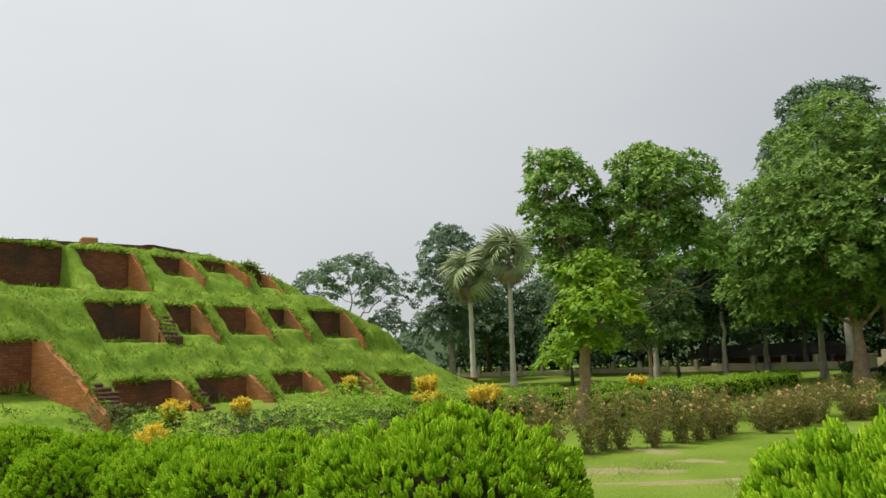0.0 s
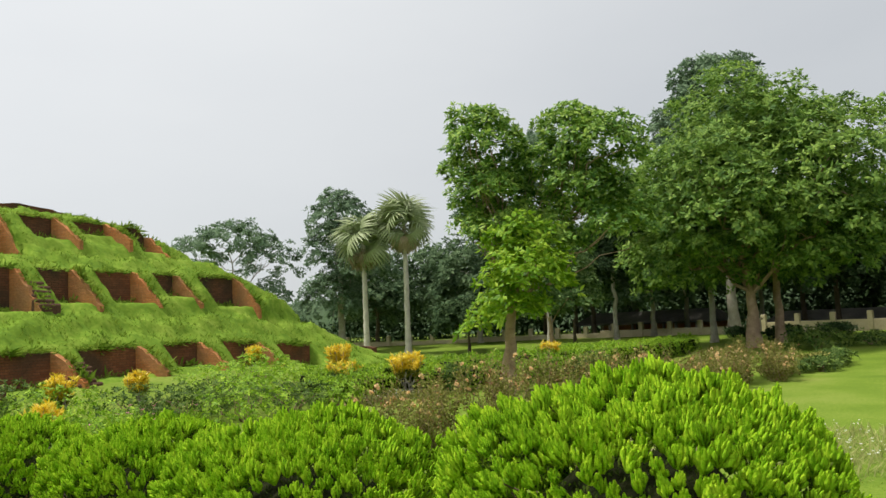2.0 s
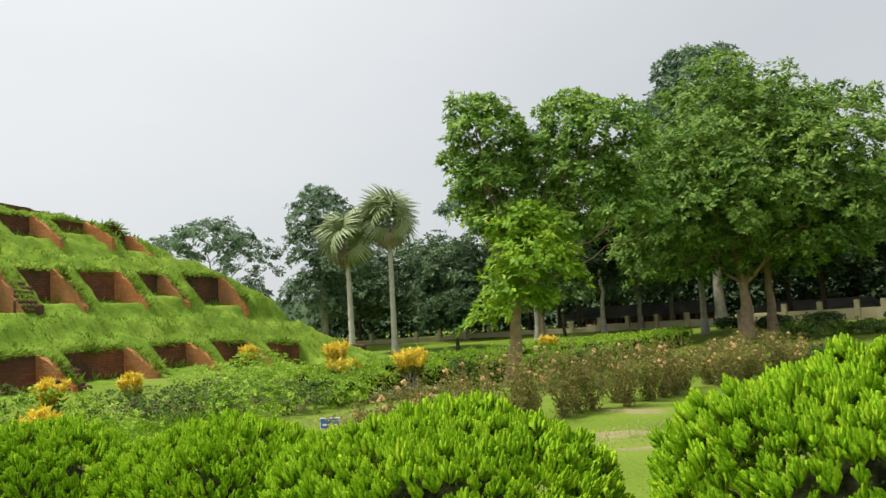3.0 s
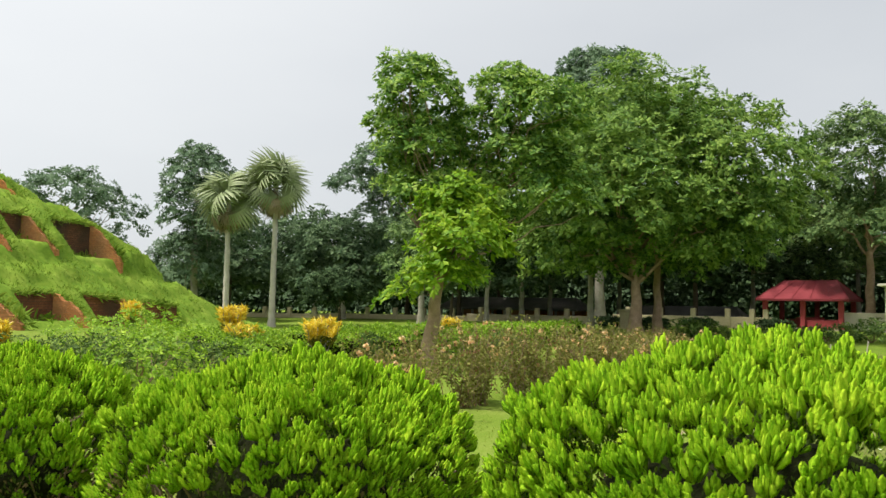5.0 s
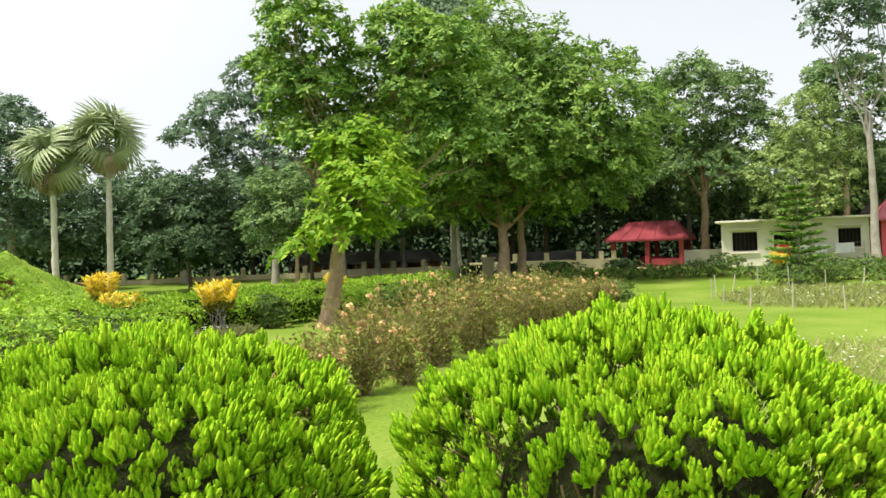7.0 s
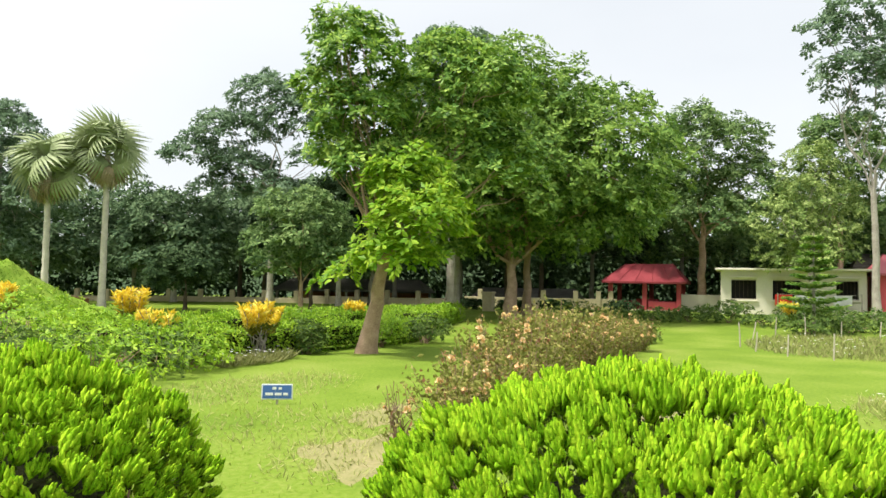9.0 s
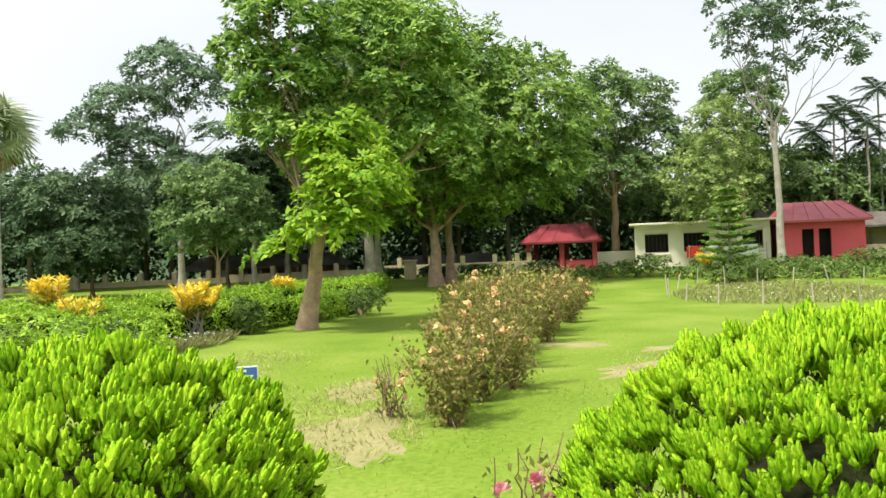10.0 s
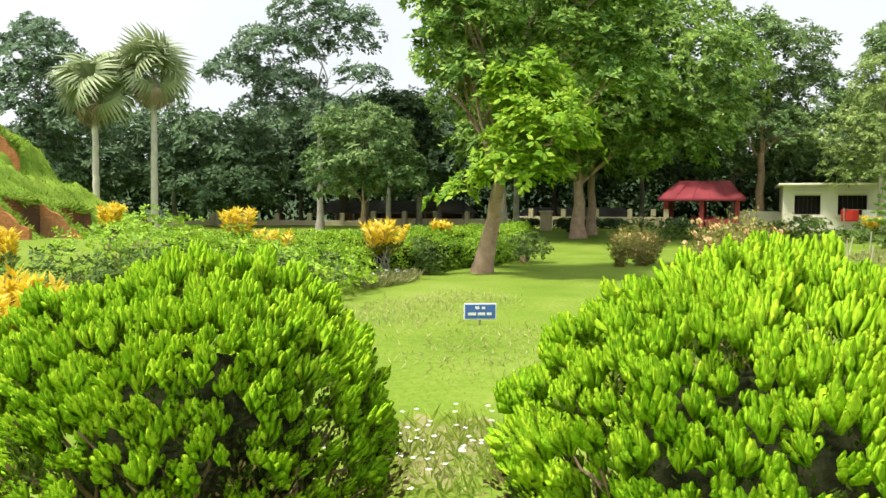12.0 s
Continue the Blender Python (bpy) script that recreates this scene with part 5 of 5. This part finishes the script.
def croton(x, y, h, seed, label, lift=0.35, r=0.42):
    rng = np.random.RandomState(seed)
    t = thing("croton", (x, y, gz(x, y)), label, "croton", "yellow crotons")
    lines, pos, al, pos2, al2 = [], [], [], [], []
    for _ in range(14):
        a = rng.uniform(0, 6.28)
        tip = np.array([math.cos(a) * r * rng.uniform(0.2, 0.8), math.sin(a) * r * rng.uniform(0.2, 0.8), h * rng.uniform(0.72, 0.92)])
        ln = bent((rng.normal(0, 0.05), rng.normal(0, 0.05), -0.03), tip, rng, 6, 0.05)
        lines.append((ln, np.linspace(0.018, 0.009, 6)))
        for _ in range(85):
            f = rng.uniform(lift, 1.0)
            p = ln[0] + (tip - ln[0]) * f
            d = ball(rng, 1)[0] * [1, 1, 0.5] + [0, 0, 0.6]
            (pos if f > lift + 0.14 else pos2).append(p)
            (al if f > lift + 0.14 else al2).append(d)
    pos, al = np.array(pos), np.array(al)
    n = len(pos)
    co, q = leaf_arrays(pos, al, ball(rng, n) + [0, 0, 1], rng.uniform(0.11, 0.21, n), rng.uniform(0.035, 0.06, n))
    part("golden_foliage", raw_mesh("golden_foliage", co, q, CROTON), t, "glossy golden-yellow leaves")
    pos2, al2 = np.array(pos2), np.array(al2)
    n = len(pos2)
    co, q = leaf_arrays(pos2, al2, ball(rng, n) + [0, 0, 1], rng.uniform(0.14, 0.24, n), rng.uniform(0.04, 0.06, n))
    part("low_foliage", raw_mesh("low_foliage", co, q, CROTON_GREEN), t, "older green-brown leaves")
    for ln, rad in lines:
        part("stem", tubes("stem", [(ln, rad)], BARK_PALE, 6), t)


hedge(11.6, 20.0, 22.0, 18.6, 0.8, 0.62, 200, "low clipped green hedge behind the flower beds")
hedge(12.4, 21.6, 26.0, 20.6, 0.8, 0.74, 201, "second row of clipped green hedge")
hedge(13.5, 23.4, 30.0, 23.0, 0.7, 0.62, 202, "far row of clipped green hedge")
hedge(22.4, 19.4, 30.8, 20.8, 0.8, 0.72, 203, "clipped green hedge running towards the shade trees")
croton(14.1, 19.2, 1.3, 1, "golden-yellow croton on bare pale stems beside the hedge", 0.5, 0.8)
croton(14.4, 22.7, 1.25, 2, "tall golden croton in the hedge bed", 0.45, 0.5)
croton(13.6, 21.3, 1.0, 3, "broad yellow croton in the hedge bed", 0.3, 0.75)
croton(22.0, 20.9, 1.15, 4, "yellow croton standing in the clipped hedge", 0.55, 0.45)
for k, (x, y, h, r) in enumerate([(4.9, 18.4, 0.92, 0.5), (6.2, 22.0, 1.1, 0.5), (8.3, 22.6, 0.9, 0.5), (12.5, 24.5, 0.95, 0.35), (33.0, 8.0, 1.0, 0.4)]):
    croton(x, y, h, 10 + k, "golden-yellow croton among green shrubs", 0.4, r)
SHRUBS = [(8.9, 18.5, 1.0, 0.9, 0.8), (9.3, 20.2, 1.1, 1.0, 0.75), (11.2, 20.9, 1.0, 0.9, 0.95), (7.6, 21.0, 1.0, 0.9, 0.7), (10.4, 22.4, 1.1, 1.0, 0.9), (13.0, 20.4, 0.7, 0.6, 0.6), (6.0, 21.6, 1.0, 0.9, 0.8),
          (15.6, 18.9, 0.4, 0.4, 0.7), (18.6, 18.4, 0.7, 0.6, 0.7), (20.4, 17.9, 0.8, 0.6, 0.7), (11.8, 22.9, 0.9, 0.9, 0.95), (4.6, 22.4, 1.1, 1.0, 0.9), (5.4, 17.3, 0.9, 0.8, 0.72), (10.5, 19.0, 0.9, 0.8, 0.62), (11.7, 19.0, 0.7, 0.6, 0.55), (8.2, 19.6, 1.0, 0.9, 0.75)]
for k, (x, y, rx, ry, h) in enumerate(SHRUBS):
    leafy("garden_shrub", x, y, rx, ry, h, SHRUB_LEAF if k % 2 else HEDGE, "leafy green garden shrub beside the hedge", "shrub", 300 + k, int(240 * rx * ry) + 60, 0.085, group="garden shrubs")
for k in range(15):
    rng = np.random.RandomState(400 + k)
    x, y = 34.5 + rng.uniform(-1.2, 1.2) - 0.12 * k, -4.0 + k * 1.42
    leafy("border_shrub", x, y, rng.uniform(0.8, 1.2), 1.0, rng.uniform(0.35, 0.75), SHRUB_LEAF, "low green border shrub in front of the buildings", "shrub", 420 + k, 110, 0.14, group="border shrubs")
for k in range(8):
    rng = np.random.RandomState(500 + k)
    x, y = 30.5 + rng.uniform(-0.8, 0.8), -2.0 + k * 1.35
    leafy("border_shrub", x, y, 0.9, 0.9, rng.uniform(0.3, 0.55), SHRUB_LEAF, "low green border shrub in front of the buildings", "shrub", 520 + k, 80, 0.13, group="border shrubs")
for k in range(6):
    rng = np.random.RandomState(560 + k)
    x, y = 22.3 + 0.85 * k, 12.7 + 0.05 * k + rng.uniform(-0.35, 0.35)
    leafy("wild_shrub", x, y, rng.uniform(0.5, 0.75), 0.5, rng.uniform(0.3, 0.45), SHRUB_LEAF if k % 3 else ROSE_LEAF, "low olive-green wild shrub at the end of the rose row", "shrub", 570 + k, 60, 0.1, group="wild shrubs on the lawn")
for k, (x, y) in enumerate([(38.8, 22.6), (39.4, 20.6), (40.4, 18.6), (36.6, 19.6), (41.6, 15.4)]):
    leafy("border_shrub", x, y, 0.6, 0.8, 0.45, LEAF_DARK, "dark green shrub at the foot of the wall", "shrub", 540 + k, 90, 0.14, group="border shrubs")

# small layered conifer
rng = np.random.RandomState(600)
sp = thing("layered_conifer", (30.1, 7.35, gz(30.1, 7.35)), "small conifer with flat layered green branches", "conifer")
part("trunk", tubes("trunk", [(bent((0, 0, -0.05), (0, 0, 3.5), rng, 8, 0.004), np.linspace(0.07, 0.015, 8))], BARK_PALE, 8), sp)
pos, al, nm = [], [], []
for k in range(10):
    z = 0.75 + 0.28 * k
    R = 0.98 * (1 - k / 10.5) + 0.1
    for j in range(5):
        a = j * 1.257 + k * 0.6 + rng.uniform(-0.2, 0.2)
        s = rng.uniform(0.08, 1, 110)
        d = np.array([math.cos(a), math.sin(a), 0])
        sd = np.array([-d[1], d[0], 0])
        pos.append(np.array([0, 0, z]) + d * (s * R)[:, None] + sd * (rng.normal(0, 0.13, 110) * (0.3 + s) * R)[:, None] + np.c_[np.zeros((110, 2)), 0.22 * s * R + rng.normal(0, 0.025, 110)])
        al.append(d + sd * rng.normal(0, 0.7, 110)[:, None])
        nm.append(np.repeat([[0, 0, 1.0]], 110, 0) + rng.normal(0, 0.6, (110, 3)))
pos, al, nm = map(np.concatenate, (pos, al, nm))
co, q = leaf_arrays(pos, al, nm, rng.uniform(0.12, 0.2, len(pos)), np.full(len(pos), 0.07))
part("bough", raw_mesh("bough", co, q, LEAF_LIGHT), sp)


def bloom_mesh(mat, seed):
    rng = np.random.RandomState(seed)
    e = ball(rng, 16)
    e[:, 2] = np.abs(e[:, 2])
    co, q = leaf_arrays(e * 0.004, e, ball(rng, 16), np.full(16, 0.034), np.full(16, 0.034), 0.3)
    return raw_mesh("bloom", co, q, mat)


PEACH_BLOOM, PINK_BLOOM = bloom_mesh(BLOOM, 1), bloom_mesh(PINK, 2)


def rose(x, y, h, r, seed, bloom=None, leaves=1300, blooms=7, label="thorny rose bush with reddish stems and small peach blooms"):
    bloom = bloom or PEACH_BLOOM
    rng = np.random.RandomState(seed)
    t = thing("rose_bush", (x, y, gz(x, y)), label, "rose bush", "row of roses")
    lines, pos, al = [], [], []
    for _ in range(15):
        a = rng.uniform(0, 6.28)
        tip = np.array([math.cos(a) * r * rng.uniform(0.2, 1), math.sin(a) * r * rng.uniform(0.2, 1), h * rng.uniform(0.6, 1.05)])
        ln = bent((rng.normal(0, 0.06), rng.normal(0, 0.06), -0.03), tip, rng, 7, 0.06)
        lines.append((ln, np.linspace(0.009, 0.003, 7)))
        for _ in range(leaves // 15):
            k = rng.uniform(0.5, 6)
            i = int(min(k, 5.99))
            pos.append(ln[i] + (ln[min(i + 1, 6)] - ln[i]) * (k - i) + rng.normal(0, 0.05, 3))
            al.append(ball(rng, 1)[0] + [0, 0, 0.2])
    part("branchwork", tubes("branchwork", lines, TWIG, 4), t)
    pos, al = np.array(pos), np.array(al)
    n = len(pos)
    red = rng.uniform(size=n) < 0.07
    for sel, mat, nm in ((~red, ROSE_LEAF, "foliage"), (red, ROSE_RED, "young_growth")):
        m = int(sel.sum())
        co, q = leaf_arrays(pos[sel], al[sel], ball(rng, m) + [0, 0, 0.8], rng.uniform(0.04, 0.08, m), rng.uniform(0.024, 0.042, m))
        part(nm, raw_mesh(nm, co, q, mat), t)["kind"] = "stuff"
    for _ in range(blooms):
        ln = lines[rng.randint(15)][0]
        o = part("bloom", bloom, t)
        o.location = ln[rng.randint(4, 7)] + rng.normal(0, 0.04, 3)
        o.rotation_euler, o.scale = rng.uniform(-0.8, 0.8, 3), [rng.uniform(0.9, 1.7)] * 3


for k in range(30):
    rng = np.random.RandomState(700 + k)
    rose(7.1 + k * 0.52 + rng.uniform(-0.12, 0.12), 12.5 + rng.uniform(-0.4, 0.4), (0.95 + 0.3 * smooth01(0, 6, k) - 0.4 * smooth01(14, 22, k)) * rng.uniform(0.85, 1.1), 0.5 + 0.1 * float(smooth01(4, 10, k)), 720 + k)
for k in range(9):
    rng = np.random.RandomState(750 + k)
    rose(19.5 + k * 0.95, 14.9 + rng.uniform(-0.4, 0.4) + 0.1 * k, rng.uniform(0.6, 0.95), 0.5, 770 + k)
rose(3.95, 11.25, 0.62, 0.26, 790, PINK_BLOOM, 160, 6, "thin pink-flowered rose plant on the lawn")
rose(7.25, 13.1, 0.7, 0.2, 791, PEACH_BLOOM, 90, 3, "small dark-leaved rose sapling on the lawn")


def flower_patch(name, cx, cy, rx, ry, n, h, label, mat=WHITE, leaf_mat=GREY_PLANT, seed=1, blooms=60, size=0.03):
    rng = np.random.RandomState(seed)
    a, r = rng.uniform(0, 6.28, n), np.sqrt(rng.uniform(0, 1, n))
    x, y = cx + rx * r * np.cos(a), cy + ry * r * np.sin(a)
    pos = np.c_[x, y, ground_z(x, y)]
    ln = h * rng.uniform(0.4, 1.1, n)
    co, q = leaf_arrays(pos, np.c_[rng.normal(0, 0.8, (n, 2)), np.ones(n)], ball(rng, n) * 0.7 + [0, 0, 0.6], ln, ln * 0.07 + 0.006)
    t = thing(name, (0, 0, 0), label, "flowers", kind="stuff")
    part("stalk_growth", raw_mesh("stalk_growth", co, q, leaf_mat), t)
    k = rng.randint(0, n, blooms)
    c = np.repeat(pos[k] + np.c_[rng.normal(0, 0.05, (blooms, 2)), ln[k] * 0.95], 8, 0)
    b = np.tile(np.linspace(0, 2 * np.pi, 8, endpoint=False), blooms)
    d = np.c_[np.cos(b), np.sin(b), rng.uniform(-0.1, 0.35, len(b))]
    co, q = leaf_arrays(c, d, np.repeat([[0, 0, 1.0]], len(b), 0), np.full(len(b), size), np.full(len(b), size * 0.6))
    part("bloom_cluster", raw_mesh("bloom_cluster", co, q, mat), t)


flower_patch("daisy_patch", 4.2, 14.3, 0.8, 0.7, 700, 0.2, "white daisies in thin grass between the bushes", leaf_mat=BLADES, seed=1, blooms=60, size=0.022)
flower_patch("daisy_patch", 3.6, 12.6, 0.7, 0.6, 300, 0.2, "white daisies in thin grass between the bushes", leaf_mat=BLADES, seed=2, blooms=22, size=0.022)
flower_patch("cosmos_patch", 11.6, 6.8, 1.9, 1.6, 1100, 0.24, "wispy patch of white and pale pink flowers in long grass", leaf_mat=STRAW, seed=3, blooms=140, size=0.022)
flower_patch("edging_flowers", 13.4, 18.75, 1.3, 0.3, 1500, 0.28, "grey-leaved edging plants with white flowers", seed=4, blooms=50, size=0.035)
flower_patch("stake_bed", 24.8, 6.6, 4.2, 3.0, 6000, 0.23, "greyish flower bed of drying plants", seed=5, blooms=80, size=0.04)
flower_patch("red_flowers", 7.2, 19.6, 1.2, 0.9, 500, 0.5, "small red flowers among green leaves", mat=PINK, leaf_mat=HEDGE, seed=6, blooms=30, size=0.04)

STAKE = tubes("stake", [(np.array([(0, 0, -0.08), (0.01, 0, 0.3), (0, 0.01, 0.62)]), [0.02, 0.019, 0.017])], WOOD, 6)
rng = np.random.RandomState(12)
for k in range(18):
    a = k / 18 * 6.283
    x, y = 24.8 + 4.4 * math.cos(a), 6.6 + 3.2 * math.sin(a)
    o = tagged(new("garden_stake", STAKE), "pale wooden stake round the flower bed", "stake", "stakes round the bed")
    o.location, o.rotation_euler, o.scale = (x, y, gz(x, y)), (rng.normal(0, 0.07), rng.normal(0, 0.07), 0), (1, 1, rng.uniform(0.75, 1.1))


def little_sign(x, y):
    s = thing("garden_sign", (x, y, gz(x, y)), "small blue garden sign with white writing on a short stake", "sign")
    s.rotation_euler = (0, 0, math.atan2(11 - y, -0.4 - x) + math.pi / 2)
    part("stake", box("stake", (-0.015, 0.012, -0.08), (0.015, 0.03, 0.2), WOOD, 0.003), s)
    pl = part("plate", box("plate", (-0.2, -0.008, 0.06), (0.2, 0.008, 0.26), SIGN_WHITE, 0.003), s, "white-edged blue plate")
    part("field", box("field", (-0.185, -0.012, 0.075), (0.185, -0.0085, 0.245), SIGN_BLUE, 0), pl)
    for a, b, z, h in ((-0.06, -0.01, 0.19, 0.035), (0.02, 0.06, 0.19, 0.03), (-0.15, -0.05, 0.115, 0.035), (-0.03, 0.06, 0.115, 0.035), (0.08, 0.14, 0.115, 0.035)):
        part("lettering", box("lettering", (a, -0.0155, z), (b, -0.0125, z + h), SIGN_WHITE, 0), pl)


little_sign(8.8, 15.46)


# ---- lawn grass near the path ----
def lawn_blades():
    """Short blades, thickest beside the bushes and thin over the worn soil."""
    rng = np.random.RandomState(81)
    n = 55000
    x, y = 2.4 + 10 * rng.uniform(0, 1, n) ** 1.5, rng.uniform(3.0, 17.5, n)
    keep = rng.uniform(size=n) < (0.6 + 0.4 * fractal(x, y, 1.3)) * (1 - smooth01(8, 12.4, x))
    for cx, cy, r in ((6.7, 13.2, 0.8), (8.7, 13.9, 0.7), (10.4, 10.5, 1.0), (12.9, 11.75, 0.6), (10.3, 9.0, 0.9), (4.45, 14.5, 0.75)):
        keep &= ((x - cx) ** 2 + (y - cy) ** 2 > r * r) | (rng.uniform(size=n) < 0.2)
    x, y = x[keep], y[keep]
    n = len(x)
    pos = np.c_[x, y, ground_z(x, y) + 0.02 * fractal(x, y, 0.6) - 0.01]
    h = rng.uniform(0.016, 0.036, n) * (1 + 0.6 * np.clip(fractal(x, y, 0.9), 0, 1)) * (1 + x / 25)
    co, q = leaf_arrays(pos, np.c_[rng.normal(0, 1.1, (n, 2)), np.ones(n)], ball(rng, n) * 0.5 + [0, 0, 1], h, h * 0.22)
    return raw_mesh("lawn_grass", co, q, BLADES)


tagged(new("lawn_grass", lawn_blades()), "short bright green lawn grass", "grass", kind="stuff")


def dry_grass(cx, cy, rx, ry, n, seed):
    rng = np.random.RandomState(seed)
    a, r = rng.uniform(0, 6.28, n), np.sqrt(rng.uniform(0, 1, n)) * rng.uniform(0.6, 1, n)
    x, y = cx + rx * r * np.cos(a), cy + ry * r * np.sin(a)
    h = rng.uniform(0.04, 0.13, n)
    co, q = leaf_arrays(np.c_[x, y, ground_z(x, y) + 0.02 * fractal(x, y, 0.6) - 0.005], np.c_[rng.normal(0, 1.3, (n, 2)), np.ones(n)], ball(rng, n) * 0.5 + [0, 0, 1], h, h * 0.14)
    tagged(new("dry_grass", raw_mesh("dry_grass", co, q, STRAW)), "thin straw-coloured dry grass on the lawn", "grass", kind="stuff")


dry_grass(10.2, 16.6, 2.8, 1.3, 1700, 95)
dry_grass(7.4, 14.8, 1.6, 1.1, 600, 96)
dry_grass(6.9, 13.3, 1.5, 0.95, 1300, 99)
dry_grass(8.6, 13.9, 1.1, 0.6, 600, 100)
dry_grass(10.6, 10.3, 1.5, 0.9, 500, 101)
dry_grass(11.6, 6.8, 2.4, 2.0, 2600, 98)
dry_grass(4.3, 14.2, 0.7, 0.6, 500, 97)
